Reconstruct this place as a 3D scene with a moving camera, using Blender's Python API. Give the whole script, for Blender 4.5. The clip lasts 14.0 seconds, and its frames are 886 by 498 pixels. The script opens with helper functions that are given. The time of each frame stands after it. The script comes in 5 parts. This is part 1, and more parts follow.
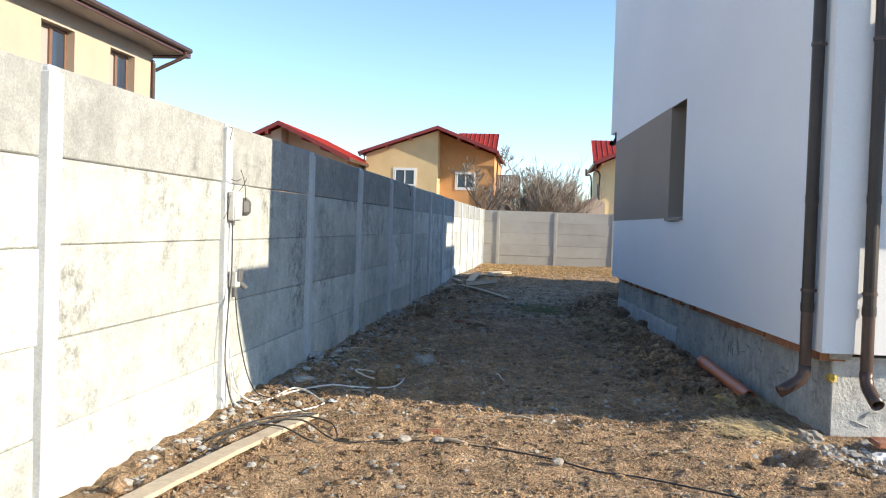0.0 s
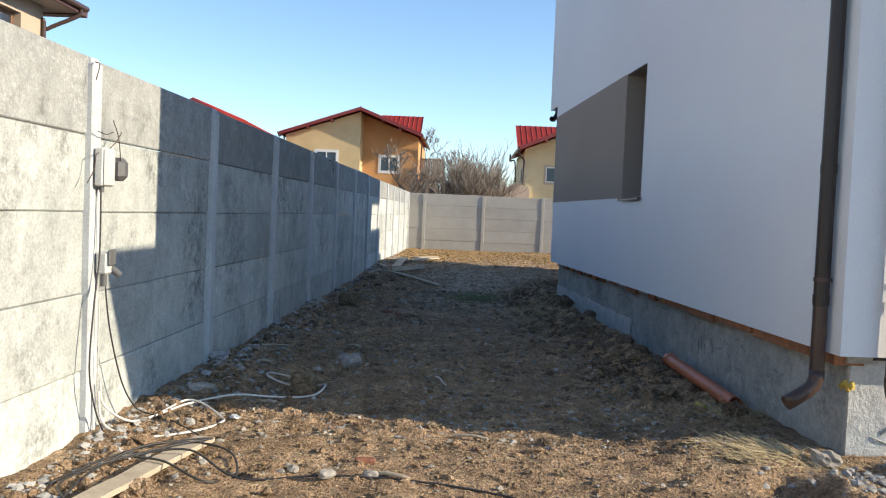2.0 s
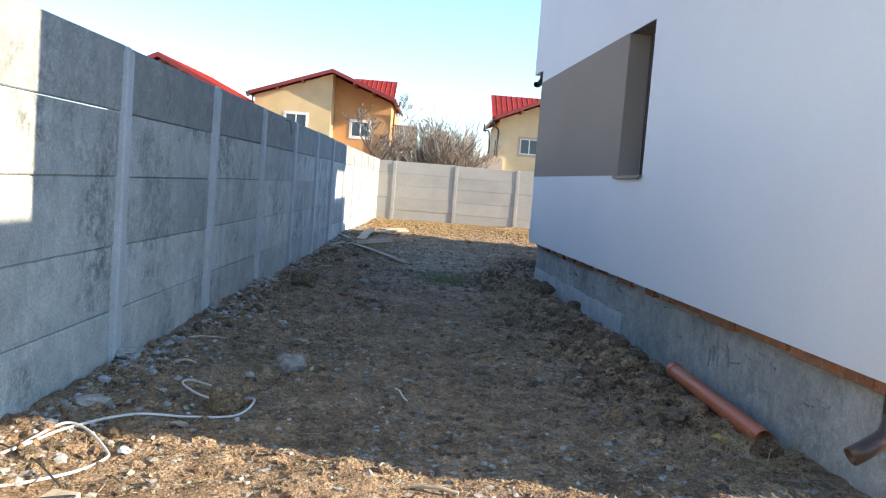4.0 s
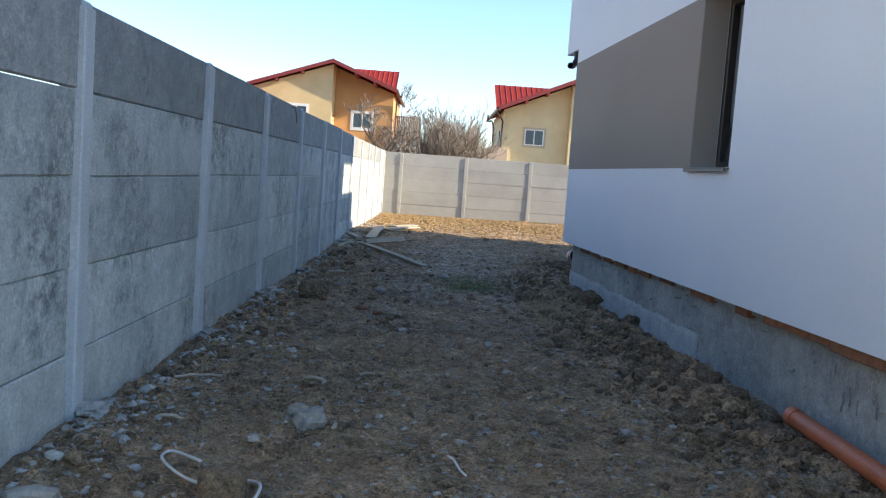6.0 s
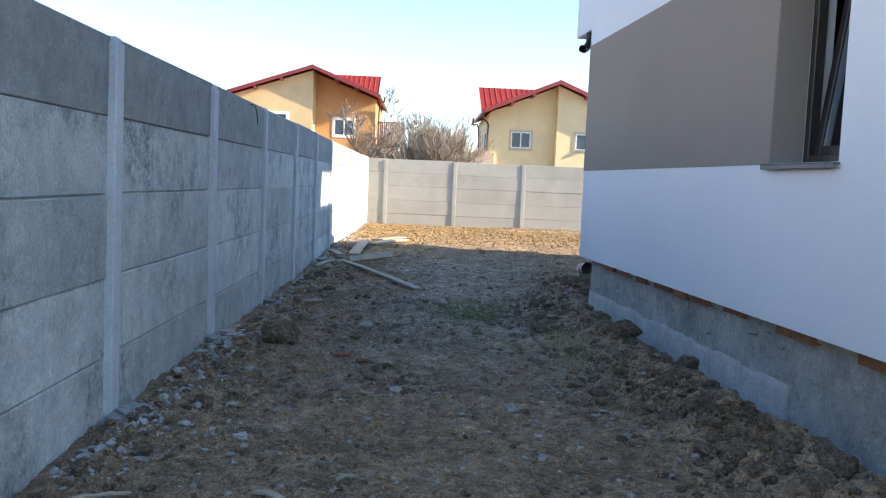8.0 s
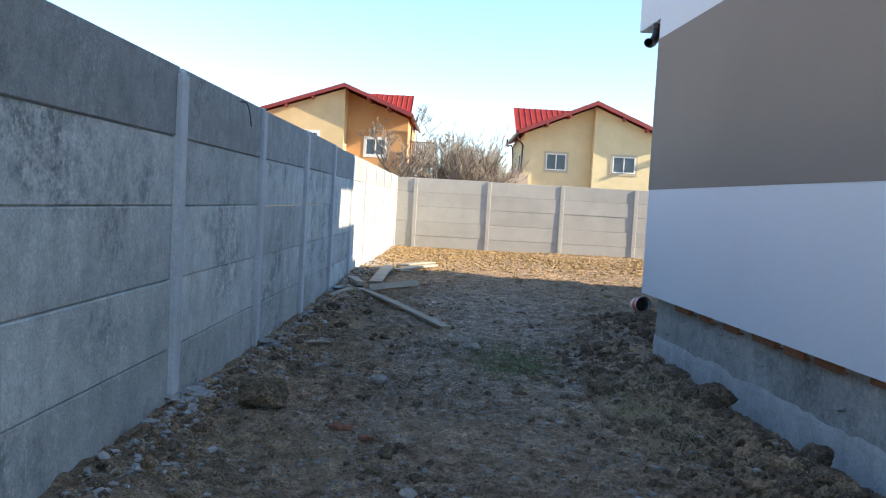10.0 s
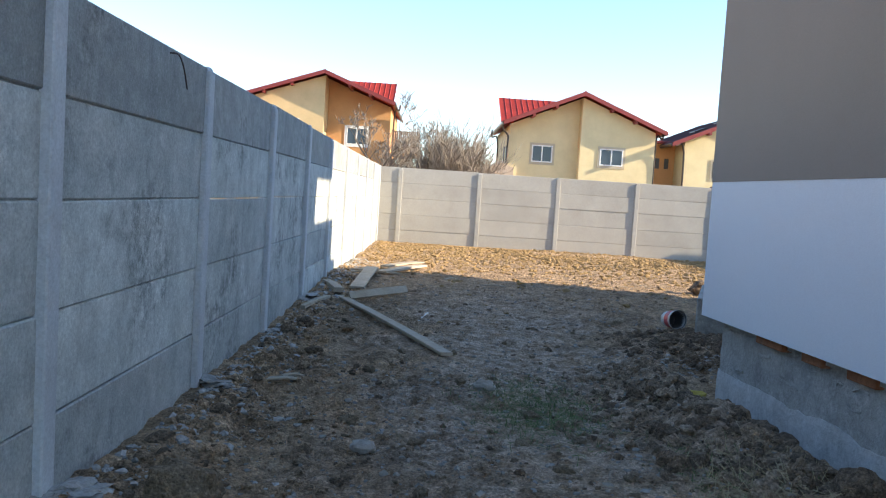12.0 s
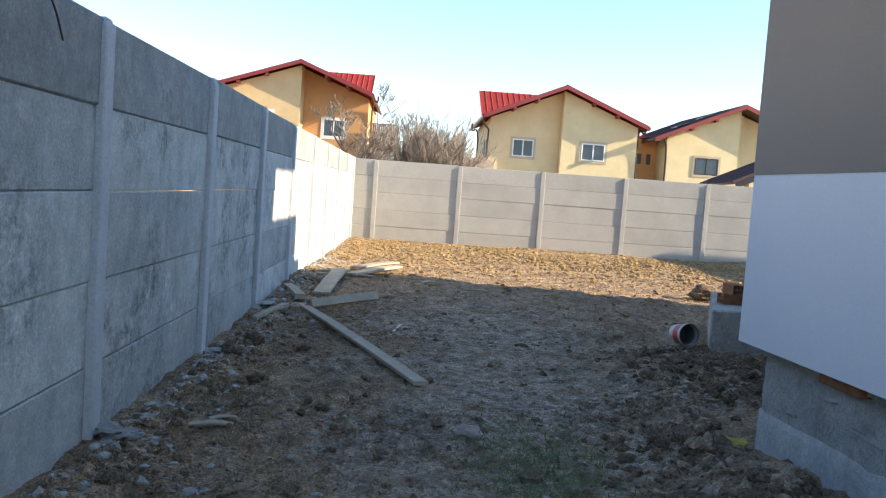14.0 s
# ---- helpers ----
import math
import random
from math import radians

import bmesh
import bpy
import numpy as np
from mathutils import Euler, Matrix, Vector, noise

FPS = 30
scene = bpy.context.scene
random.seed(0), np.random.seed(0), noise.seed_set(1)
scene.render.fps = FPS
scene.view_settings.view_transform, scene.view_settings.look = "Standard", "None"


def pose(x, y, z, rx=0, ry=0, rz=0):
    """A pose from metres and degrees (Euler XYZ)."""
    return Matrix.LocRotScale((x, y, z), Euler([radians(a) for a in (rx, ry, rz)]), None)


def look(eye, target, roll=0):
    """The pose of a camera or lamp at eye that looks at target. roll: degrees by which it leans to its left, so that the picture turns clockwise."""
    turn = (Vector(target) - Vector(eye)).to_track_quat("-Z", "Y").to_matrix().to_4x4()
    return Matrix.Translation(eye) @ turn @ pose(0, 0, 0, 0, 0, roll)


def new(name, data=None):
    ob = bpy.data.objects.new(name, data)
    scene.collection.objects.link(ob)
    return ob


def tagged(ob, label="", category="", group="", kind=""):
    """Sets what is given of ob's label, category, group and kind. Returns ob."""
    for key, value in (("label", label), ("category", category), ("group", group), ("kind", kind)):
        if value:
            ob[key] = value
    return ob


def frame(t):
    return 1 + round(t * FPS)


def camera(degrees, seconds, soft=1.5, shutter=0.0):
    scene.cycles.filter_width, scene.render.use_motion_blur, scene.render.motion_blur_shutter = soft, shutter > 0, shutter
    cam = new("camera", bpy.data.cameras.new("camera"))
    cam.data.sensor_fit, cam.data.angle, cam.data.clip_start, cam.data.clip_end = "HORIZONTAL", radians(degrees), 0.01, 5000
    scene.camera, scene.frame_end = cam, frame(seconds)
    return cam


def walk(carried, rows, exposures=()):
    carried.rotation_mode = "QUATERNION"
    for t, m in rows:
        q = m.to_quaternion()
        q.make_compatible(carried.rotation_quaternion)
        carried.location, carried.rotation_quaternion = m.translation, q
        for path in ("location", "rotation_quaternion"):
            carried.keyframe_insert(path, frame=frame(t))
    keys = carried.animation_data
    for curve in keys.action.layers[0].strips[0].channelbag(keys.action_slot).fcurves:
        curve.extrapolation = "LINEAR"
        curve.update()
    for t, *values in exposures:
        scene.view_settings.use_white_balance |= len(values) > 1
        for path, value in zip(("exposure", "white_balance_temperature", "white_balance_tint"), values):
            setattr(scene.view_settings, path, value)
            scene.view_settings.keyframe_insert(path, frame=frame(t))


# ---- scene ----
cam = camera(55.8, 14.0, 1.15)
PATH = [
    (0, (0.355, -0.608, 1.499), (0.12, 1.377, 1.444), 1.8),
    (0.5, (0.259, -0.421, 1.475), (0.114, 1.573, 1.417), 0.6),
    (1, (0.262, -0.085, 1.441), (0.175, 1.912, 1.382), 0.3),
    (1.5, (0.206, 0.289, 1.395), (0.139, 2.287, 1.332), 1.2),
    (2, (0.125, 0.702, 1.411), (0.078, 2.7, 1.328), 2.4),
    (2.5, (0.135, 1.041, 1.42), (0.135, 3.037, 1.3), 3.8),
    (2.7, (0.147, 1.207, 1.434), (0.163, 3.204, 1.313), 4.1),
    (5, (-0.011, 2.664, 1.46), (0.019, 4.656, 1.286), 4.6),
    (5.5, (-0.122, 3.084, 1.439), (-0.107, 5.076, 1.266), 4.9),
    (6, (-0.213, 3.463, 1.47), (-0.182, 5.455, 1.297), 4.1),
    (6.5, (-0.213, 3.866, 1.493), (-0.171, 5.859, 1.334), 3.0),
    (7, (-0.287, 4.361, 1.493), (-0.236, 6.353, 1.325), 2.8),
    (9.5, (-0.3, 6.574, 1.457), (-0.229, 8.57, 1.338), 2.1),
    (10, (-0.271, 7.011, 1.452), (-0.287, 9.008, 1.342), 3.2),
    (10.5, (-0.377, 7.506, 1.454), (-0.373, 9.502, 1.337), 3.4),
    (11, (-0.353, 7.985, 1.441), (-0.341, 9.982, 1.323), 3.4),
    (11.5, (-0.378, 8.476, 1.451), (-0.37, 10.472, 1.332), 4.6),
    (12, (-0.468, 8.936, 1.459), (-0.436, 10.932, 1.332), 3.7),
    (12.5, (-0.475, 9.411, 1.442), (-0.435, 11.406, 1.313), 3.6),
    (13, (-0.478, 9.837, 1.468), (-0.433, 11.832, 1.336), 3.8),
    (13.5, (-0.523, 10.145, 1.462), (-0.466, 12.14, 1.332), 4.0),
    (14, (-0.418, 10.275, 1.459), (-0.335, 12.268, 1.322), 4.1),
]
EXPOSURES = [(0, 1.25, 6500, 10), (0.5, 0.82, 6500, 10), (1.0, 0.85, 6500, 10), (1.5, 0.92, 6500, 10), (2.0, 0.97, 6500, 10), (2.5, 1.25, 6500, 10), (5, 1.72, 6500, 10), (5.5, 1.75, 6500, 10), (6, 1.48, 6500, 10), (6.5, 1.48, 6500, 10),
             (7, 2.0, 6500, 10), (9.5, 1.63, 6550, 10), (10, 1.72, 6600, 10), (10.5, 1.8, 6650, 10), (11, 1.66, 6700, 10), (12, 1.76, 6800, 11), (12.5, 1.63, 6850, 11), (13.5, 1.66, 6900, 11), (14, 1.72, 6900, 11)]
walk(cam, [(t, look(eye, target, roll)) for t, eye, target, roll in PATH], EXPOSURES)

# ---- world, sun ----
SUN_EL = 22.0
SUN_AZ = (-0.98, 0.20)  # the way the light travels over the ground
world = bpy.data.worlds.new("world")
scene.world = world
world.use_nodes = True
wt = world.node_tree
sky = wt.nodes.new("ShaderNodeTexSky")
sky.sky_type, sky.sun_disc = "NISHITA", False
sky.sun_elevation, sky.sun_rotation = radians(SUN_EL), radians(101.5)
sky.air_density, sky.dust_density, sky.ozone_density, sky.altitude = 0.85, 0.0, 2.0, 80
tint = wt.nodes.new("ShaderNodeMix")
tint.data_type, tint.blend_type = "RGBA", "MULTIPLY"
tint.inputs[0].default_value, tint.inputs[7].default_value = 1.0, (0.915, 0.965, 0.995, 1.0)
wt.links.new(sky.outputs[0], tint.inputs[6])
wt.links.new(tint.outputs[2], wt.nodes["Background"].inputs[0])
wt.nodes["Background"].inputs[1].default_value = 0.123
lamp = bpy.data.lights.new("sun", "SUN")
lamp.energy, lamp.angle, lamp.color = 3.75, radians(0.5), (1.0, 0.86, 0.65)
sun = new("sun", lamp)
sun.rotation_euler = Vector((*SUN_AZ, -math.tan(radians(SUN_EL)))).to_track_quat("-Z", "Y").to_euler()
sun.location = (30, -6, 20)


# ---- materials ----
def mat(name, c1, c2, scale=3.0, rough=0.8, bump=0.3, fine=40.0, c3=None, c3_scale=0.8, c3_amount=0.5, metal=0.0,
        streak=0.0, vary=0.0, stretch=(1, 1, 1), spec=0.5, c3_edge=(0.5, 0.68), bump_dist=0.01, speck=None, relief=0.6, grit=(0.82, 1.14), mottle=None, pebble=None, track=None):
    """Two-scale procedural surface: c1/c2 mixed by noise, c3 as stains, per-object tone, bump."""
    m = bpy.data.materials.new(name)
    m.use_nodes = True
    nt = m.node_tree
    N, L = nt.nodes, nt.links
    b = N["Principled BSDF"]
    b.inputs["Roughness"].default_value, b.inputs["Metallic"].default_value = rough, metal
    b.inputs["Specular IOR Level"].default_value = spec
    geo = N.new("ShaderNodeNewGeometry")
    mp = N.new("ShaderNodeMapping")
    mp.inputs["Scale"].default_value = stretch
    L.new(geo.outputs["Position"], mp.inputs[0])

    def tex(s, detail=5.0, r=0.6, src=None):
        n = N.new("ShaderNodeTexNoise")
        n.inputs["Scale"].default_value, n.inputs["Detail"].default_value, n.inputs["Roughness"].default_value = s, detail, r
        L.new((src or mp).outputs[0], n.inputs["Vector"])
        return n.outputs["Fac"]

    def ramp(src, lo, hi):
        r = N.new("ShaderNodeMapRange")
        r.inputs["From Min"].default_value, r.inputs["From Max"].default_value = lo, hi
        L.new(src, r.inputs["Value"])
        return r.outputs[0]

    def mix(f, a, c, mode="MIX"):
        x = N.new("ShaderNodeMix")
        x.data_type, x.blend_type = "RGBA", mode
        for sock, val in ((x.inputs[0], f), (x.inputs[6], a), (x.inputs[7], c)):
            if hasattr(val, "is_output"):
                L.new(val, sock)
            elif isinstance(val, tuple):
                sock.default_value = (*val, 1.0)
            else:
                sock.default_value = val
        return x.outputs[2]

    def mul(a, k):
        x = N.new("ShaderNodeMath")
        x.operation = "MULTIPLY"
        L.new(a, x.inputs[0])
        if hasattr(k, "is_output"):
            L.new(k, x.inputs[1])
        else:
            x.inputs[1].default_value = k
        return x.outputs[0]

    big, small = tex(scale), tex(fine, 3.0, 0.7)
    col = mix(ramp(big, 0.3, 0.7), c1, c2)
    if c3:
        patch = ramp(tex(c3_scale, 6.0, 0.65), *c3_edge)
        crumbs = ramp(tex(c3_scale * 9, 4.0, 0.7), 0.38, 0.62)
        col = mix(mul(mul(patch, crumbs), c3_amount), col, c3)
    if speck:
        sc, s_scale, s_amount = speck
        zone = ramp(tex(s_scale * 0.35, 2.0, 0.5), 0.45, 0.62)
        dots = ramp(tex(s_scale * 6, 5.0, 0.75), 0.50, 0.62)
        col = mix(mul(mul(zone, dots), s_amount), col, sc)
    if track:
        # a trodden dusty way along a line, with a ragged edge
        t_col, (tx, ty), (dx, dy), half, t_amount = track
        off = N.new("ShaderNodeVectorMath")
        off.operation = "DOT_PRODUCT"
        L.new(geo.outputs["Position"], off.inputs[0])
        off.inputs[1].default_value = (dy, -dx, 0)
        shift = N.new("ShaderNodeMath")
        shift.operation = "ADD"
        L.new(off.outputs["Value"], shift.inputs[0])
        shift.inputs[1].default_value = -(tx * dy - ty * dx)
        wob = N.new("ShaderNodeMath")
        wob.operation = "MULTIPLY_ADD"
        L.new(tex(1.1, 5.0, 0.65), wob.inputs[0])
        wob.inputs[1].default_value = 2.4 * half
        L.new(shift.outputs[0], wob.inputs[2])
        dist = N.new("ShaderNodeMath")
        dist.operation = "ABSOLUTE"
        cen = N.new("ShaderNodeMath")
        cen.operation = "SUBTRACT"
        L.new(wob.outputs[0], cen.inputs[0])
        cen.inputs[1].default_value = 1.2 * half
        L.new(cen.outputs[0], dist.inputs[0])
        along = N.new("ShaderNodeVectorMath")
        along.operation = "DOT_PRODUCT"
        L.new(geo.outputs["Position"], along.inputs[0])
        along.inputs[1].default_value = (dx, dy, 0)
        base = tx * dx + ty * dy
        way = mul(ramp(dist.outputs[0], half, half * 0.35), mul(ramp(along.outputs["Value"], base - 2.5, base + 1.5), ramp(along.outputs["Value"], base + 10.0, base + 6.0)))
        col = mix(mul(mul(way, ramp(tex(7.0, 5.0, 0.7), 0.35, 0.6)), t_amount), col, t_col)
    if streak:
        m2 = N.new("ShaderNodeMapping")
        m2.inputs["Scale"].default_value = (5.0, 5.0, 0.7)
        L.new(geo.outputs["Position"], m2.inputs[0])
        dark = tuple(v * 0.55 for v in c1)
        col = mix(mul(ramp(tex(1.6, 4.0, 0.6, m2), 0.52, 0.75), streak), col, dark)
    grain = N.new("ShaderNodeMapRange")
    grain.inputs["From Min"].default_value, grain.inputs["From Max"].default_value = 0.25, 0.75
    grain.inputs["To Min"].default_value, grain.inputs["To Max"].default_value = grit
    L.new(small, grain.inputs["Value"])
    val = grain.outputs[0]
    if mottle:
        mt = N.new("ShaderNodeMapRange")
        mt.inputs["From Min"].default_value, mt.inputs["From Max"].default_value = 0.32, 0.68
        mt.inputs["To Min"].default_value, mt.inputs["To Max"].default_value = mottle[1], mottle[2]
        L.new(tex(mottle[0], 8.0, 0.78), mt.inputs["Value"])
        val = mul(val, mt.outputs[0])
    cells = None
    if pebble:
        vo = N.new("ShaderNodeTexVoronoi")
        vo.inputs["Scale"].default_value = pebble[0]
        L.new(mp.outputs[0], vo.inputs["Vector"])
        bw = N.new("ShaderNodeSeparateColor")
        L.new(vo.outputs["Color"], bw.inputs[0])
        pt = N.new("ShaderNodeMapRange")
        pt.inputs["To Min"].default_value, pt.inputs["To Max"].default_value = 1 - pebble[1], 1 + pebble[1]
        L.new(bw.outputs[0], pt.inputs["Value"])
        val = mul(val, pt.outputs[0])
        cells = ramp(vo.outputs["Distance"], 0.6, 0.0)
    if vary:
        info = N.new("ShaderNodeObjectInfo")
        tone = N.new("ShaderNodeMapRange")
        tone.inputs["To Min"].default_value, tone.inputs["To Max"].default_value = 1 - vary, 1 + vary
        L.new(info.outputs["Random"], tone.inputs["Value"])
        val = mul(val, tone.outputs[0])
    hsv = N.new("ShaderNodeHueSaturation")
    L.new(val, hsv.inputs["Value"])
    L.new(col, hsv.inputs["Color"])
    L.new(hsv.outputs[0], b.inputs["Base Color"])
    if bump:
        bn = N.new("ShaderNodeBump")
        bn.inputs["Strength"].default_value, bn.inputs["Distance"].default_value = bump, bump_dist
        hgt = N.new("ShaderNodeMath")
        hgt.operation = "ADD"
        L.new(big, hgt.inputs[0])
        L.new(mul(small, relief), hgt.inputs[1])
        top = hgt.outputs[0]
        if cells:
            more = N.new("ShaderNodeMath")
            more.operation = "ADD"
            L.new(top, more.inputs[0])
            L.new(mul(cells, 0.45), more.inputs[1])
            top = more.outputs[0]
        L.new(top, bn.inputs["Height"])
        L.new(bn.outputs[0], b.inputs["Normal"])
    return m


def glass_mat(name, tint):
    m = bpy.data.materials.new(name)
    m.use_nodes = True
    b = m.node_tree.nodes["Principled BSDF"]
    b.inputs["Base Color"].default_value = (*tint, 1)
    b.inputs["Roughness"].default_value, b.inputs["Transmission Weight"].default_value, b.inputs["IOR"].default_value = 0.02, 1.0, 1.45
    return m


CONC = mat("fence_concrete", (0.36, 0.385, 0.37), (0.56, 0.58, 0.55), 1.7, 0.9, 0.6, 70, (0.17, 0.18, 0.17), 1.6, 0.9, mottle=(7.0, 0.78, 1.2), streak=0.22, vary=0.17, speck=((0.72, 0.73, 0.70), 4.5, 0.5), c3_edge=(0.50, 0.62), stretch=(1, 0.8, 0.8), grit=(0.74, 1.22))
CONC_D = mat("damp_fence_concrete", (0.24, 0.25, 0.245), (0.38, 0.39, 0.375), 1.7, 0.9, 0.6, 70, (0.12, 0.125, 0.12), 1.7, 0.9, mottle=(7.0, 0.78, 1.2), streak=0.25, vary=0.13, speck=((0.50, 0.51, 0.50), 4.5, 0.45), grit=(0.76, 1.2))
POST = mat("post_concrete", (0.48, 0.50, 0.515), (0.57, 0.59, 0.60), 3.0, 0.88, 0.3, 60, (0.33, 0.33, 0.33), 1.4, 0.5, streak=0.25, vary=0.05)
CONC2 = mat("boundary_concrete", (0.34, 0.325, 0.295), (0.42, 0.405, 0.37), 1.6, 0.9, 0.3, 45, (0.30, 0.29, 0.27), 0.8, 0.4, vary=0.05)
POST2 = mat("boundary_post_concrete", (0.34, 0.33, 0.305), (0.42, 0.41, 0.38), 3.0, 0.9, 0.3, 50, vary=0.05)
RENDER_W = mat("white_render", (0.76, 0.77, 0.79), (0.82, 0.83, 0.84), 0.5, 0.85, 0.25, 180, vary=0.0, bump_dist=0.004)
RENDER_B = mat("brown_render", (0.275, 0.225, 0.185), (0.31, 0.255, 0.212), 0.5, 0.85, 0.25, 180, bump_dist=0.004)
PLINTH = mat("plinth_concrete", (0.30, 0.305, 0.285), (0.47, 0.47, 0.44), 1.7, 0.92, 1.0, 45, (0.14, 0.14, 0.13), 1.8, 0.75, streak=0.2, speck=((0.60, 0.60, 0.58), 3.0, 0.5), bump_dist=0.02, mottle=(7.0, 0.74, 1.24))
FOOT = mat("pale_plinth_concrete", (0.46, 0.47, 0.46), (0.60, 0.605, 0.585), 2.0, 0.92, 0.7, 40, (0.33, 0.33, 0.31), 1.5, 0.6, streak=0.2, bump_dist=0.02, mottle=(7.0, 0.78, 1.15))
SOIL = mat("soil", (0.275, 0.190, 0.120), (0.49, 0.338, 0.210), 1.3, 0.97, 1.0, 75, (0.58, 0.465, 0.32), 3.4, 0.6, bump_dist=0.04, spec=0.15, relief=1.0, speck=((0.10, 0.070, 0.048), 4.0, 0.55), grit=(0.55, 1.5), mottle=(7.0, 0.52, 1.55), pebble=(40.0, 0.24), track=((0.54, 0.475, 0.405), (0.1, 12.5), (0.05, 0.999), 1.45, 0.55))
CLOD = mat("dark_soil_clod", (0.15, 0.108, 0.075), (0.27, 0.196, 0.133), 5.0, 0.97, 1.0, 80, vary=0.12, bump_dist=0.03, spec=0.15, relief=1.0, grit=(0.55, 1.45), mottle=(18.0, 0.6, 1.4), pebble=(60.0, 0.3))
CLOD_L = mat("dry_soil_clod", (0.20, 0.15, 0.10), (0.33, 0.25, 0.168), 6.0, 0.97, 1.0, 80, bump_dist=0.03, spec=0.15, relief=1.0, grit=(0.6, 1.4), mottle=(16.0, 0.65, 1.35), pebble=(50.0, 0.22))
# soil coloured ochre to carry the warm sunlight on the far ground
OCHRE = mat("sun_ochre_soil", (0.25, 0.165, 0.078), (0.38, 0.255, 0.12), 5.0, 0.97, 0.9, 60, bump_dist=0.02, spec=0.15, mottle=(12.0, 0.6, 1.35))
BRICK_D = mat("dull_red_brick", (0.24, 0.095, 0.055), (0.33, 0.14, 0.085), 9, 0.92, 0.9, 60, (0.33, 0.28, 0.23), 8.0, 0.8, mottle=(22.0, 0.65, 1.25), bump_dist=0.02)
STONE = mat("grey_stone", (0.26, 0.235, 0.20), (0.42, 0.39, 0.345), 9.0, 0.9, 0.6, 60, vary=0.15, mottle=(16.0, 0.75, 1.2))
CRUMB = mat("pale_concrete_crumbs", (0.27, 0.26, 0.24), (0.45, 0.435, 0.405), 14.0, 0.92, 0.6, 70, vary=0.2, mottle=(20.0, 0.75, 1.2))
WOOD = mat("weathered_board", (0.38, 0.31, 0.225), (0.49, 0.415, 0.31), 4.0, 0.8, 0.4, 60, (0.28, 0.245, 0.20), 2.0, 0.6, vary=0.12, mottle=(12.0, 0.85, 1.12))
STRAW = mat("dry_straw", (0.42, 0.33, 0.18), (0.56, 0.46, 0.28), 12, 0.85, 0.1, 60)
GRASS = mat("green_grass", (0.11, 0.165, 0.055), (0.18, 0.235, 0.095), 9, 0.8, 0.1, 60)
ORANGE = mat("orange_pvc", (0.46, 0.13, 0.055), (0.52, 0.155, 0.07), 5, 0.42, 0.1, 60, (0.34, 0.15, 0.09), 3.0, 0.5)
TERRA = mat("terracotta_block", (0.30, 0.125, 0.06), (0.42, 0.18, 0.085), 8, 0.9, 0.6, 60, (0.20, 0.17, 0.14), 5.0, 0.8, vary=0.15, mottle=(14.0, 0.6, 1.2))
PIPE_D = mat("dark_brown_coated_steel", (0.024, 0.016, 0.013), (0.036, 0.024, 0.019), 4, 0.45, 0.05, 60)
PIPE_C = mat("brown_coated_steel", (0.055, 0.033, 0.026), (0.075, 0.044, 0.034), 4, 0.35, 0.05, 60)
FRAME_D = mat("dark_brown_pvc", (0.030, 0.024, 0.022), (0.042, 0.034, 0.030), 6, 0.4, 0.05, 60)
FRAME_W = mat("white_pvc", (0.72, 0.72, 0.71), (0.78, 0.78, 0.77), 6, 0.4, 0.05, 60)
FRAME_O = mat("brown_wood_grain_pvc", (0.16, 0.085, 0.05), (0.21, 0.115, 0.07), 6, 0.45, 0.1, 60)
SILL_M = mat("brown_metal_sill", (0.15, 0.125, 0.11), (0.20, 0.17, 0.15), 6, 0.45, 0.05, 60, metal=0.3)
CABLE_W = mat("white_cable", (0.60, 0.58, 0.54), (0.70, 0.68, 0.64), 20, 0.5, 0.05, 60)
CABLE_B = mat("black_cable", (0.025, 0.025, 0.026), (0.045, 0.043, 0.042), 20, 0.5, 0.05, 60)
WIRE = mat("rusty_wire", (0.05, 0.035, 0.03), (0.09, 0.055, 0.04), 20, 0.7, 0.1, 60)
BOX_G = mat("light_grey_plastic", (0.50, 0.50, 0.48), (0.58, 0.58, 0.56), 8, 0.5, 0.05, 60)
BOX_D = mat("dark_grey_plastic", (0.09, 0.09, 0.092), (0.13, 0.13, 0.13), 8, 0.5, 0.05, 60)
WALL_Y = mat("pale_yellow_render", (0.62, 0.465, 0.25), (0.68, 0.515, 0.285), 0.4, 0.88, 0.15, 60, vary=0.02, mottle=(0.8, 0.94, 1.05))
WALL_O = mat("orange_yellow_render", (0.52, 0.275, 0.115), (0.58, 0.315, 0.135), 0.4, 0.88, 0.15, 60, mottle=(0.8, 0.93, 1.05))
WALL_C = mat("cream_render", (0.45, 0.355, 0.275), (0.51, 0.405, 0.315), 0.4, 0.88, 0.15, 60, mottle=(0.8, 0.94, 1.05))
WALL_P = mat("light_yellow_render", (0.62, 0.52, 0.305), (0.68, 0.575, 0.345), 0.4, 0.88, 0.15, 60, mottle=(0.8, 0.94, 1.05))
TRIM_C = mat("cream_trim", (0.42, 0.36, 0.26), (0.48, 0.42, 0.31), 0.6, 0.85, 0.1, 60)
ROOF_R = mat("red_sheet_roof", (0.28, 0.026, 0.018), (0.35, 0.038, 0.026), 0.6, 0.6, 0.05, 60, spec=0.25, mottle=(1.2, 0.85, 1.12))
ROOF_M = mat("maroon_fascia", (0.20, 0.028, 0.026), (0.25, 0.04, 0.036), 0.8, 0.5, 0.05, 60)
ROOF_D = mat("dark_brown_sheet_roof", (0.075, 0.035, 0.032), (0.10, 0.05, 0.045), 0.8, 0.5, 0.05, 60)
SOFFIT = mat("soffit_boards", (0.34, 0.30, 0.27), (0.40, 0.36, 0.32), 0.8, 0.7, 0.1, 60)
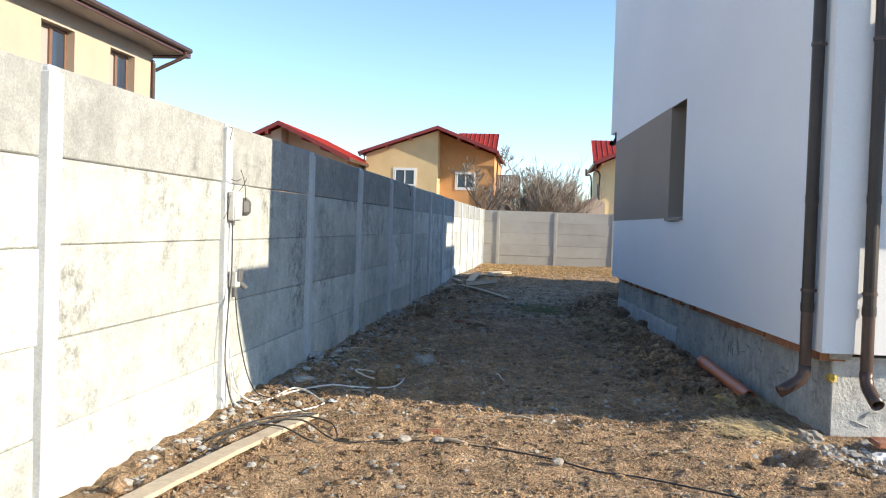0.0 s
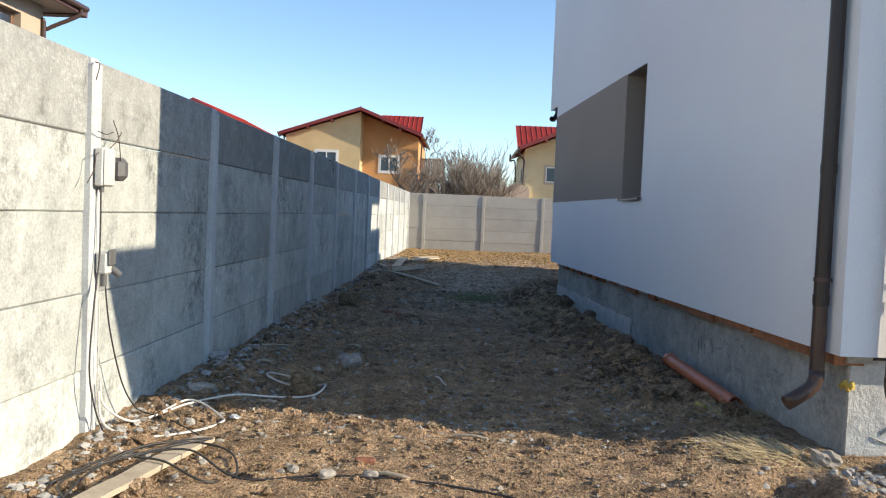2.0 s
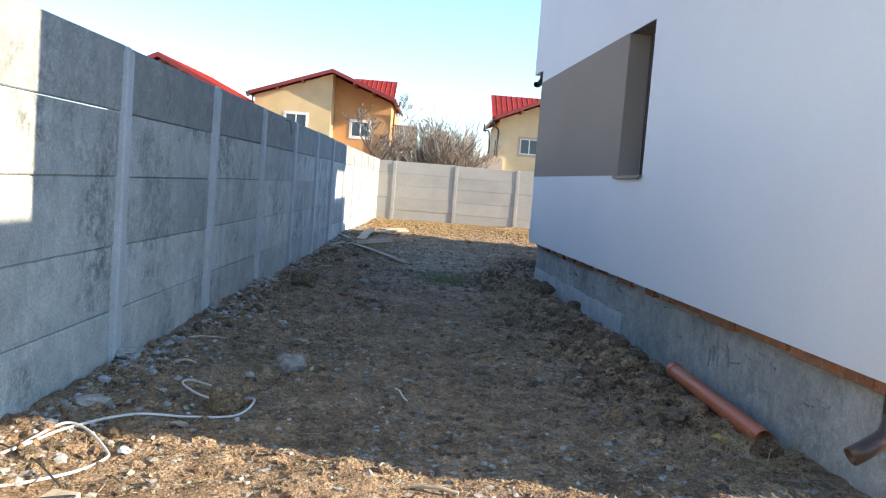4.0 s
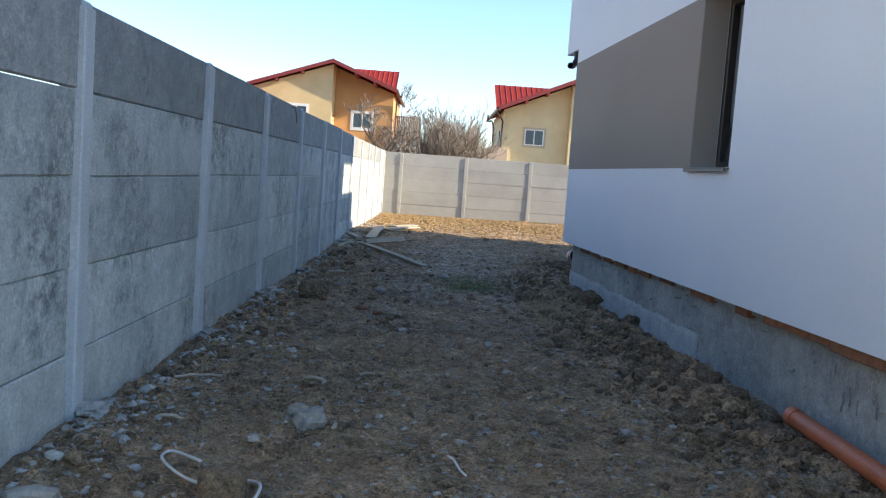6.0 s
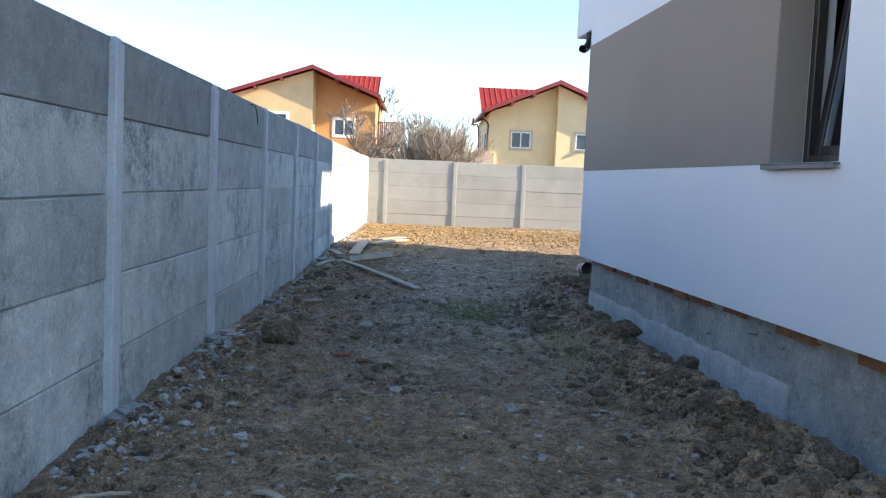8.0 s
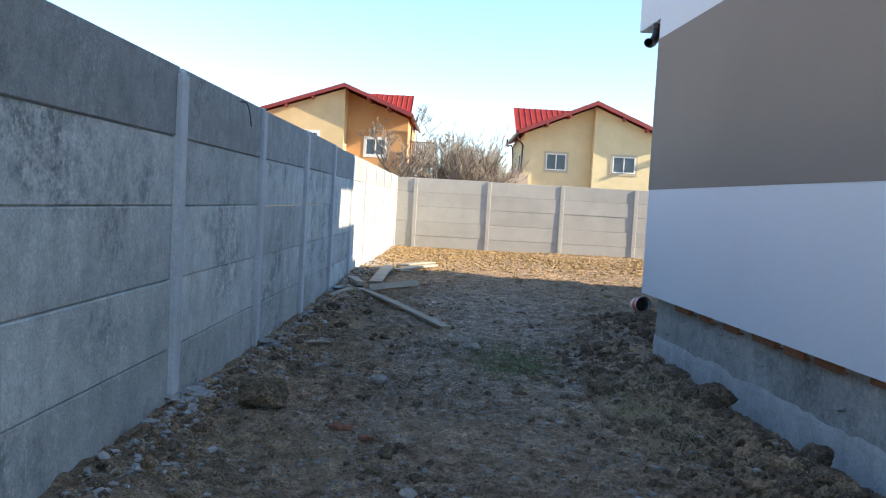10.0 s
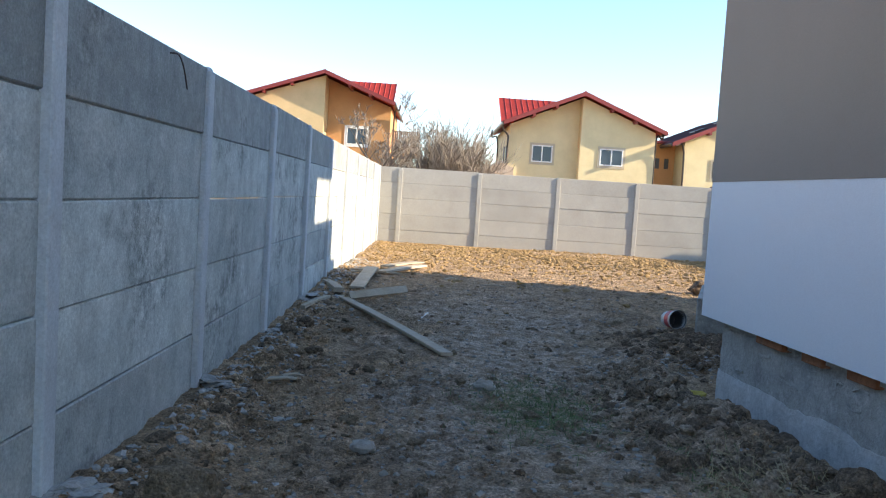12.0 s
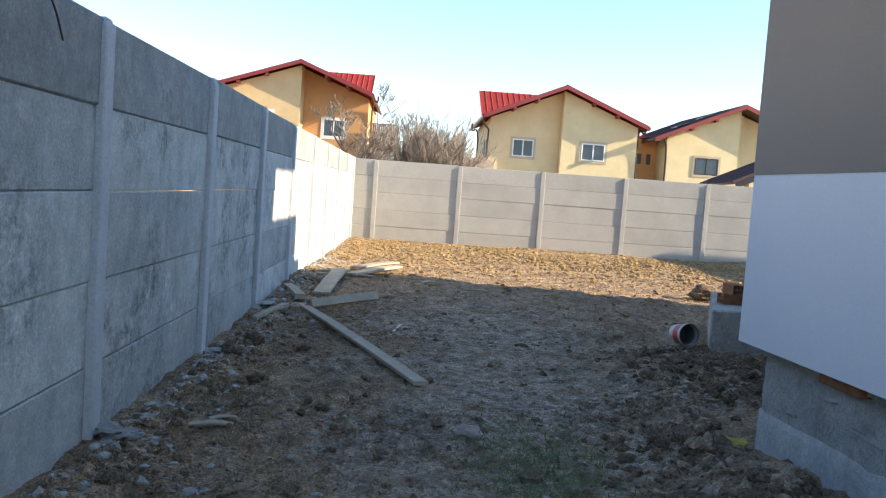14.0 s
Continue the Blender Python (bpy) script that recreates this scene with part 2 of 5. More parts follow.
BARK = mat("bark", (0.12, 0.095, 0.075), (0.20, 0.165, 0.13), 3, 0.9, 0.3, 60)
TWIG = mat("bare_twigs", (0.17, 0.14, 0.115), (0.26, 0.215, 0.175), 2, 0.9, 0.1, 60)
DARK = mat("unlit_room_plaster", (0.25, 0.24, 0.23), (0.30, 0.29, 0.28), 1, 0.9, 0.1, 40)
RED_P = mat("red_plastic", (0.48, 0.05, 0.06), (0.55, 0.07, 0.08), 8, 0.5, 0.05, 60)
YELLOW = mat("yellow_foam", (0.50, 0.36, 0.06), (0.62, 0.47, 0.11), 14, 0.8, 0.4, 60)
PLASTIC = mat("crumpled_white_film", (0.60, 0.62, 0.65), (0.75, 0.76, 0.78), 14, 0.5, 0.3, 60)
GLASS = glass_mat("window_glass", (0.75, 0.82, 0.85))
PANE = mat("reflective_pane", (0.028, 0.042, 0.068), (0.042, 0.060, 0.090), 0.5, 0.06, 0.0, 60, spec=0.5)
BLIND = mat("roller_blind", (0.34, 0.31, 0.29), (0.38, 0.35, 0.33), 2, 0.8, 0.1, 90)


# ---- mesh helpers ----
def bm_box(bm, x0, x1, y0, y1, z0, z1, b=0.0):
    """A box, with chamfered edges if b is given, added to bm."""
    if b <= 0:
        v = [bm.verts.new((x, y, z)) for x in (x0, x1) for y in (y0, y1) for z in (z0, z1)]
        for f in ((0, 1, 3, 2), (4, 6, 7, 5), (0, 4, 5, 1), (2, 3, 7, 6), (0, 2, 6, 4), (1, 5, 7, 3)):
            bm.faces.new([v[i] for i in f])
        return bm
    pts = []
    for x, sx in ((x0, 1), (x1, -1)):
        for y, sy in ((y0, 1), (y1, -1)):
            for z, sz in ((z0, 1), (z1, -1)):
                pts += [(x, y + sy * b, z + sz * b), (x + sx * b, y, z + sz * b), (x + sx * b, y + sy * b, z)]
    v = [bm.verts.new(p) for p in pts]
    bmesh.ops.convex_hull(bm, input=v)
    return bm


def box(x0, x1, y0, y1, z0, z1, b=0.0):
    return bm_box(bmesh.new(), x0, x1, y0, y1, z0, z1, b)


def mesh_of(name, bm, material, smooth=False):
    bmesh.ops.recalc_face_normals(bm, faces=bm.faces)
    me = bpy.data.meshes.new(name)
    bm.to_mesh(me)
    bm.free()
    me.materials.append(material)
    if smooth:
        me.polygons.foreach_set("use_smooth", [True] * len(me.polygons))
    return me


def part(name, bm, material, parent=None, label="", smooth=False, m=None):
    ob = new(name, mesh_of(name, bm, material, smooth))
    if parent:
        ob.parent = parent
    if m is not None:
        ob.matrix_basis = m
    if label:
        tagged(ob, label)
    return ob


def thing(name, label, category, m=None, group="", kind=""):
    ob = new(name)
    if m is not None:
        ob.matrix_basis = m
    return tagged(ob, label, category, group, kind)


def smooth_path(pts, n=8):
    """Catmull-Rom through a few control points."""
    P = [Vector(p) for p in pts]
    P = [P[0] * 2 - P[1]] + P + [P[-1] * 2 - P[-2]]
    out = []
    for i in range(1, len(P) - 2):
        a, b, c, d = P[i - 1:i + 3]
        for k in range(n):
            t = k / n
            out.append(0.5 * ((2 * b) + (c - a) * t + (2 * a - 5 * b + 4 * c - d) * t * t + (3 * b - a - 3 * c + d) * t ** 3))
    out.append(P[-2])
    return out


def bm_tube(bm, path, radius, sides=8, caps=True, taper=1.0):
    path = [Vector(p) for p in path]
    rings, last = [], len(path) - 1
    ref = Vector((0.31, 0.17, 0.93))
    for i, p in enumerate(path):
        d = (path[min(i + 1, last)] - path[max(i - 1, 0)]).normalized()
        if abs(d.dot(ref)) > 0.95:
            ref = Vector((0.9, 0.3, 0.1))
        a = d.cross(ref).normalized()
        b = d.cross(a)
        ref = (ref - d * ref.dot(d)).normalized()
        r = radius * (1 + (taper - 1) * i / max(last, 1))
        rings.append([bm.verts.new(p + (a * math.cos(q) + b * math.sin(q)) * r) for q in [2 * math.pi * k / sides for k in range(sides)]])
    for u, v in zip(rings, rings[1:]):
        for k in range(sides):
            bm.faces.new((u[k], u[(k + 1) % sides], v[(k + 1) % sides], v[k]))
    if caps:
        bm.faces.new(rings[0][::-1])
        bm.faces.new(rings[-1])
    return bm


def tube(path, radius, sides=8, caps=True, taper=1.0):
    return bm_tube(bmesh.new(), path, radius, sides, caps, taper)


def hollow_tube(path, r, wall, sides=20):
    """An open pipe with a wall thickness."""
    bm = bmesh.new()
    bm_tube(bm, path, r, sides, False)
    bm_tube(bm, path, r - wall, sides, False)
    bm.verts.ensure_lookup_table()
    n = len(path) * sides
    for base in (0, n - sides):
        for k in range(sides):
            a, b = base + k, base + (k + 1) % sides
            bm.faces.new((bm.verts[a], bm.verts[b], bm.verts[b + n], bm.verts[a + n]))
    return bm


def lump(size, seed, rough=0.35, level=2, angular=0.0):
    """An uneven lump, size its half extents."""
    bm = bmesh.new()
    bmesh.ops.create_icosphere(bm, subdivisions=level, radius=1)
    off = Vector((seed * 7.13, seed * 3.7, seed * 1.9))
    for v in bm.verts:
        k = 1 + rough * noise.noise(v.co * 1.3 + off) + rough * 0.5 * noise.noise(v.co * 3.1 + off) + rough * 0.35 * noise.noise(v.co * 7.0 + off)
        if angular:
            m = max(abs(v.co.x), abs(v.co.y), abs(v.co.z))
            k *= (1 - angular) + angular / m * 0.8
        v.co = Vector((v.co.x * size[0], v.co.y * size[1], v.co.z * size[2])) * k
    return bm


def rough_slab(lo, hi, front, back, z0, z1, amp=0.007, wave=0.0, flip=False, step=0.035, seed=1.0):
    """A cast slab running from lo to hi, its face at front pitted and uneven, its top edge wavering by wave."""
    bm = bmesh.new()
    n, rows = max(2, int((hi - lo) / step)), max(4, int((z1 - z0) / step))
    prev = None
    for i in range(n + 1):
        q = lo + (hi - lo) * i / n
        top = z1 + wave * (noise.noise(Vector((q * 2.3, seed, 0))) + 0.6 * noise.noise(Vector((q * 9.0, seed, 3))))
        ring = []
        for j in range(rows + 1):
            z = z0 + (top - z0) * j / rows
            p = Vector((q, z, seed))
            d = amp * (noise.noise(p * 2.2) + 0.8 * noise.noise(p * 8.0) + 0.6 * noise.noise(p * 23.0))
            d += 0.006 if j == rows else 0
            ring.append((front + d, z))
        ring += [(back, top - 0.002), (back, z0)]
        ring = [bm.verts.new((q, d, z) if flip else (d, q, z)) for d, z in ring]
        if prev:
            for k in range(len(ring)):
                f = (prev[k], prev[(k + 1) % len(ring)], ring[(k + 1) % len(ring)], ring[k])
                bm.faces.new(f)
        else:
            bm.faces.new(ring)
        prev = ring
    bm.faces.new(prev[::-1])
    bmesh.ops.recalc_face_normals(bm, faces=bm.faces[:])
    return bm


# ---- ground ----
def vnoise(x, y, s, seed):
    """Smooth value noise on a lattice, in numpy."""
    x, y = np.asarray(x, float) / s + seed * 17.3, np.asarray(y, float) / s + seed * 9.1
    i, j = np.floor(x), np.floor(y)
    f, g = x - i, y - j
    f, g = f * f * (3 - 2 * f), g * g * (3 - 2 * g)

    def h(a, b):
        q = np.sin(a * 127.1 + b * 311.7 + seed * 74.7) * 43758.5453
        return q - np.floor(q)
    return (h(i, j) * (1 - f) + h(i + 1, j) * f) * (1 - g) + (h(i, j + 1) * (1 - f) + h(i + 1, j + 1) * f) * g - 0.5


HOUSE_O, HOUSE_A = (2.38, 5.674), 4.22
CA, SA = math.cos(radians(HOUSE_A)), math.sin(radians(HOUSE_A))


def to_house(x, y):
    dx, dy = np.asarray(x, float) - HOUSE_O[0], np.asarray(y, float) - HOUSE_O[1]
    return dx * CA + dy * SA, -dx * SA + dy * CA


def from_house(u, v):
    return HOUSE_O[0] + u * CA - v * SA, HOUSE_O[1] + u * SA + v * CA


def bell(x, c, w):
    return np.exp(-((x - c) / w) ** 2)


def ground_z(x, y):
    x, y = np.asarray(x, float), np.asarray(y, float)
    u, v = to_house(x, y)
    near = bell(x, 0.5, 9.0) * bell(y, 14, 18.0)
    z = 0.03 + near * (0.05 * vnoise(x, y, 1.7, 1) + 0.045 * vnoise(x, y, 0.5, 2))
    loose = np.clip(1.0 - 0.6 * bell(x, 0.4, 0.7), 0.3, 1)
    z = z + near * loose * (0.052 * vnoise(x, y, 0.21, 3) + 0.046 * vnoise(x, y, 0.10, 4) + 0.030 * vnoise(x, y, 0.06, 9))
    # earth thrown up along the plinth
    along = np.clip((v - 2.2) / 1.2, 0, 1) * np.clip((10.6 - v) / 0.8, 0, 1)
    lumpy = 0.65 + 1.0 * vnoise(x, y, 0.8, 5) + 0.5 * vnoise(x, y, 0.25, 6)
    z = z + along * (bell(u, -0.36, 0.25) * 0.23 * np.clip(lumpy, 0.1, 2) - 0.05 * bell(u, 0.0, 0.07))
    z = z + 0.24 * bell(v, 11.6, 0.75) * bell(u, 0.75, 0.5) * np.clip(lumpy, 0.7, 1.5)
    # pit at the near corner, shaped to stand in for a cast shadow; low ridge beside it
    z = z - 0.26 * bell(u, -0.45, 0.16) * bell(v, -0.48, 0.15) + 0.06 * bell(u, -0.22, 0.16) * bell(v, -0.5, 0.25)
    z = z + 0.07 * bell(u, -0.5, 0.5) * bell(v, 0.1, 0.2)
    # rubble foot along the fence
    z = z + 0.05 * bell(x, -1.85, 0.22) * (y > -5) * (y < 33) * (0.6 + 1.2 * vnoise(x, y, 0.7, 7))
    # rough heaps before the far fence
    z = z + 0.16 * bell(y, 33.0, 0.5) * np.clip(vnoise(x, y, 1.9, 8) + 0.15, 0, 1) * (x > -2) * (x < 22)
    z = z + 0.10 * bell(y, 22.5, 2.5) * bell(x, 0, 4)
    return z


def gz(x, y):
    return float(ground_z(x, y))


def axis(lo, a, b, hi, fine, grow=1.22):
    mid = list(np.arange(a, b, fine))
    out, s, v = [], fine, b
    while v < hi:
        out.append(v)
        s = s * grow
        v += s
    out.append(hi)
    pre, s, v = [], fine, a
    while v > lo:
        s = s * grow
        v -= s
        pre.append(max(v, lo))
    return np.array(pre[::-1] + mid + out)


def grid_ground():
    xs, ys = axis(-2500, -2.1, 3.6, 2500, 0.034), axis(-2500, 3.4, 25.0, 2500, 0.04)
    X, Y = np.meshgrid(xs, ys)
    Z = ground_z(X, Y)
    co = np.stack([X, Y, Z], -1).reshape(-1, 3)
    nx, ny = len(xs), len(ys)
    i = (np.arange(ny - 1)[:, None] * nx + np.arange(nx - 1)[None]).ravel()
    me = bpy.data.meshes.new("ground")
    me.from_pydata(co.tolist(), [], np.stack([i, i + 1, i + nx + 1, i + nx], -1).tolist())
    me.materials.append(SOIL)
    me.polygons.foreach_set("use_smooth", [True] * len(me.polygons))
    return tagged(new("ground", me), "bare brown earth with clods, dust and straw", "ground", kind="structure")


ground = grid_ground()


# ---- fences ----
ROWS = (2.22, 1.772, 1.335, 0.862, 0.412, -0.06)
PITCH = 2.298


def panel_mesh(name, height, material, thick=0.045, tongue=True):
    """A slab with worn edges; its thin tongue closes the joint below it."""
    bm = box(-1.125, 1.125, -thick / 2, thick / 2, 0.002, height - 0.002, 0.007)
    if tongue:
        bm_box(bm, -1.12, 1.12, -0.006, 0.006, -0.014, 0.014)
    return mesh_of(name, bm, material)


def post_mesh(name, material, top=2.21, wide=0.122, deep=0.13):
    bm = bmesh.new()
    bm_box(bm, -wide / 2, wide / 2, -deep / 2, deep / 2, -0.35, top - 0.03, 0.008)
    bm_box(bm, -wide / 2 + 0.012, wide / 2 - 0.012, -deep / 2 + 0.012, deep / 2 - 0.012, top - 0.04, top, 0.012)
    return mesh_of(name, bm, material)


def fence(name, label, count, m, panel_mat, post_mat, top_mat, slits=(), proud=0.066):
    """Posts at every pitch along local x, five stacked slabs a bay; the front looks to local -y."""
    root = thing(name, label, "concrete fence", m, kind="structure")
    pm = post_mesh("post", post_mat)
    slabs = [panel_mesh("panel", a - b - 0.002, top_mat if r == 0 else panel_mat) for r, (a, b) in enumerate(zip(ROWS, ROWS[1:]))]
    bare = [panel_mesh("panel", a - b - 0.002, top_mat if r == 0 else panel_mat, tongue=False) for r, (a, b) in enumerate(zip(ROWS, ROWS[1:]))]
    rnd = random.Random(count)
    for k in range(count + 1):
        p = new("post", pm)
        p.parent = root
        p.matrix_basis = pose(k * PITCH, 0.065, rnd.uniform(-0.012, 0.012), rnd.uniform(-0.3, 0.3), rnd.uniform(-0.25, 0.25), 0)
    for k in range(count):
        drop = rnd.uniform(-0.012, 0.006)
        for r in range(5):
            gap = (k, r) in slits
            s = new("panel", bare[r] if gap else slabs[r])
            s.parent = root
            lift = drop + (0.002 if gap and r == 0 else -0.002 if gap else 0)
            s.matrix_basis = pose((k + 0.5) * PITCH, proud + rnd.uniform(-0.007, 0.007), ROWS[r + 1] + 0.001 + lift + rnd.uniform(-0.001, 0.001),
                                  rnd.uniform(-0.35, 0.35), rnd.uniform(-0.12, 0.12) - (0.16 if gap and r == 0 else 0.08 if gap else 0), rnd.uniform(-0.15, 0.15))
    return root


FENCE_Y0 = 5.494 - 5 * PITCH
fence_left = fence("wall_west", "grey precast concrete panel fence with dark damp stains", 18, pose(-2.0, FENCE_Y0, 0, 0, 0, 90), CONC, POST, CONC_D, slits=((5, 0), (9, 1), (10, 1)))
fence_far = fence("wall_north", "pale precast concrete panel fence with slim posts", 11, pose(-1.440 - PITCH, 33.23, -0.03), CONC2, POST2, CONC2, proud=0.060)


# ---- the white house ----
def house():
    root = thing("white_house", "new house with white and brown render on a bare concrete plinth", "house",
                 pose(*HOUSE_O, 0, 0, 0, HOUSE_A))
    T, TOP, LEN, DEP = 0.38, 6.3, 9.70, 9.0
    wy0, wy1, wz0, wz1 = 4.33, 5.13, 1.70, 3.165
    # side wall, pierced by the window
    bm = bmesh.new()
    bm_box(bm, 0, T, 0, wy0, 0.67, TOP)
    bm_box(bm, 0, T, wy1, LEN, 0.67, TOP)
    bm_box(bm, 0, T, wy0, wy1, 0.67, wz0)
    bm_box(bm, 0, T, wy0, wy1, wz1, TOP)
    part("side_wall", bm, RENDER_W, root, "smooth white render, cool in the shade")
    part("front_wall", box(T, DEP, 0, T, 0.67, TOP), RENDER_W, root)
    bm = box(T, DEP, LEN - T, LEN, 0.67, 3.37)
    part("rear_wall", bm, RENDER_B, root, "brown render")
    part("far_wall", box(DEP - T, DEP, T, LEN - T, 0.67, TOP), RENDER_W, root)
    # upper storey, standing out over the rear
    part("bay", box(0, DEP, LEN, 10.39, 3.37, TOP, 0.006), RENDER_W, root, "white overhanging upper storey")
    part("render_band", box(-0.004, 0.05, wy1, LEN + 0.004, wz0 - 0.005, 3.17), RENDER_B, root, "smooth brown render field")
    part("reveal", box(0.0, 0.22, wy1 - 0.006, wy1 + 0.002, wz0, wz1), RENDER_B, root, "brown window reveal")
    part("lintel_reveal", box(0.002, 0.22, wy0, wy1 - 0.006, wz1 - 0.006, wz1 + 0.002), RENDER_B, root)
    part("floor_slab", box(T, DEP - T, T, LEN - T, 0.55, 0.66), DARK, root)
    part("ceiling_slab", box(T, DEP - T, T, LEN - T, 3.2, 3.4), DARK, root)
    part("partition", box(3.2, 3.32, T, LEN - T, 0.66, 3.2), DARK, root)
    # roof
    bm = bmesh.new()
    v = [bm.verts.new(p) for p in ((0.02, 0.02, TOP), (DEP, 0.02, TOP), (DEP, 10.37, TOP), (0.02, 10.37, TOP), (4.5, 4.2, 7.6), (4.5, 6.0, 7.6))]
    for f in ((0, 1, 4), (1, 2, 5, 4), (2, 3, 5), (3, 0, 4, 5), (3, 2, 1, 0)):
        bm.faces.new([v[i] for i in f])
    part("roof", bm, ROOF_D, root)
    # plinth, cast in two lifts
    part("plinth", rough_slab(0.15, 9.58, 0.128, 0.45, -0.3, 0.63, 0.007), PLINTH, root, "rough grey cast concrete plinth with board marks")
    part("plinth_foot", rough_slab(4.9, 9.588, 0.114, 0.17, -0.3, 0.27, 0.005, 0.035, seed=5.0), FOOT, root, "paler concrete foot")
    # the front takes the paler FOOT mix: sunlight put into its colour
    part("front_plinth", rough_slab(0.138, 4.0, 0.126, 0.41, -0.3, 0.63, 0.006, flip=True, seed=9.0), FOOT, root, "flaking concrete plinth, coloured paler for the sun on it")
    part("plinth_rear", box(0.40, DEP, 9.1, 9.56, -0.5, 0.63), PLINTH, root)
    bm = bmesh.new()
    ring = ((1.09, 12.47), (5.0, 12.47), (5.0, 14.2), (1.85, 14.2))
    low, up = [bm.verts.new((*p, -0.3)) for p in ring], [bm.verts.new((*p, 0.505)) for p in ring]
    bm.faces.new(low[::-1])
    bm.faces.new(up)
    for i in range(4):
        bm.faces.new((low[i], low[(i + 1) % 4], up[(i + 1) % 4], up[i]))
    bmesh.ops.bevel(bm, geom=bm.edges[:], offset=0.015, segments=1, affect="EDGES")
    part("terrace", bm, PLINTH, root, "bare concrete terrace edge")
    # courses of hollow block showing under the insulation
    rnd = random.Random(4)
    y = 0.12
    while y < 8.6:
        ln = rnd.uniform(0.22, 0.7) * (1.0 if y < 3.4 else 0.7)
        o = rnd.uniform(0.0, 0.022)
        part("block", box((0.03 if y < 3.6 else 0.055) + o, 0.22, y, min(y + ln, 8.9), 0.588 + rnd.uniform(0, 0.025), 0.672, 0.004), TERRA, root)
        y += ln + (rnd.choice((0.006, 0.008, 0.05)) if y < 3.0 else rnd.uniform(0.08, 0.5))
    part("mortar_bed", box(0.10, 0.26, 0.1, 9.5, 0.615, 0.675), PLINTH, root)
    part("block", box(0.6, 1.4, 0.05, 0.2, 0.605, 0.68, 0.004), TERRA, root)
    # mortar ridges and nicks on the plinth
    for i in range(44):
        yy = rnd.uniform(0.3, 9.2)
        zz = rnd.uniform(0.30, 0.60)
        ln = rnd.uniform(0.05, 0.16)
        p = [(0.123, yy, zz), (0.116, yy + ln * 0.5, zz + rnd.uniform(-0.012, 0.012)), (0.123, yy + ln, zz + rnd.uniform(-0.02, 0.02))]
        part("mortar_ridge", tube(smooth_path(p, 4), rnd.uniform(0.004, 0.010), 5), PLINTH, root)
    for i in range(16):
        xx = rnd.uniform(0.18, 1.3)
        zz = rnd.uniform(0.15, 0.55)
        p = [(xx, 0.127, zz), (xx + 0.05, 0.118, zz + rnd.uniform(-0.05, 0.05)), (xx + 0.12, 0.127, zz + rnd.uniform(-0.06, 0.06))]
        part("mortar_ridge", tube(smooth_path(p, 4), rnd.uniform(0.005, 0.010), 5), PLINTH, root)
    for k in range(4):
        part("foam_blob", lump((0.018, 0.018, 0.026), 40 + k, 0.6), YELLOW, root, "yellow foam daub",
             m=Matrix.Translation((0.13, 0.09 + 0.035 * k, 0.48 - 0.02 * (k % 2))))
    # lime splashes
    for k in range(22):
        yy, zz = rnd.gauss(2.55, 0.14), rnd.uniform(0.22, 0.46)
        part("splash", box(0.120, 0.1255, yy, yy + rnd.uniform(0.006, 0.014), zz, zz + rnd.uniform(0.03, 0.10)), CRUMB, root)
    return root


white_house = house()


def small_window(root, m, w, h, frame_mat, mullion=True, depth=0.07, bar=0.06, pane_mat=None, name="window"):
    """A window of width w and height h in its local x-z plane, its face towards local -y."""
    win = new(name)
    win.parent = root
    win.matrix_basis = m
    bm = bmesh.new()
    for x0, x1, z0, z1 in ((0, bar, 0, h), (w - bar, w, 0, h), (bar, w - bar, 0, bar), (bar, w - bar, h - bar, h)):
        bm_box(bm, x0, x1, 0, depth, z0, z1, 0.006)
    if mullion:
        bm_box(bm, w / 2 - bar / 2, w / 2 + bar / 2, 0.004, depth - 0.004, bar, h - bar, 0.005)
    part("frame", bm, frame_mat, win)
    halves = ((bar, w / 2 - bar / 2), (w / 2 + bar / 2, w - bar)) if mullion else ((bar, w - bar),)
    for a, b in halves:
        part("pane", box(a + 0.002, b - 0.002, depth * 0.45, depth * 0.45 + 0.008, bar + 0.002, h - bar - 0.002), pane_mat or PANE, win)
    return win


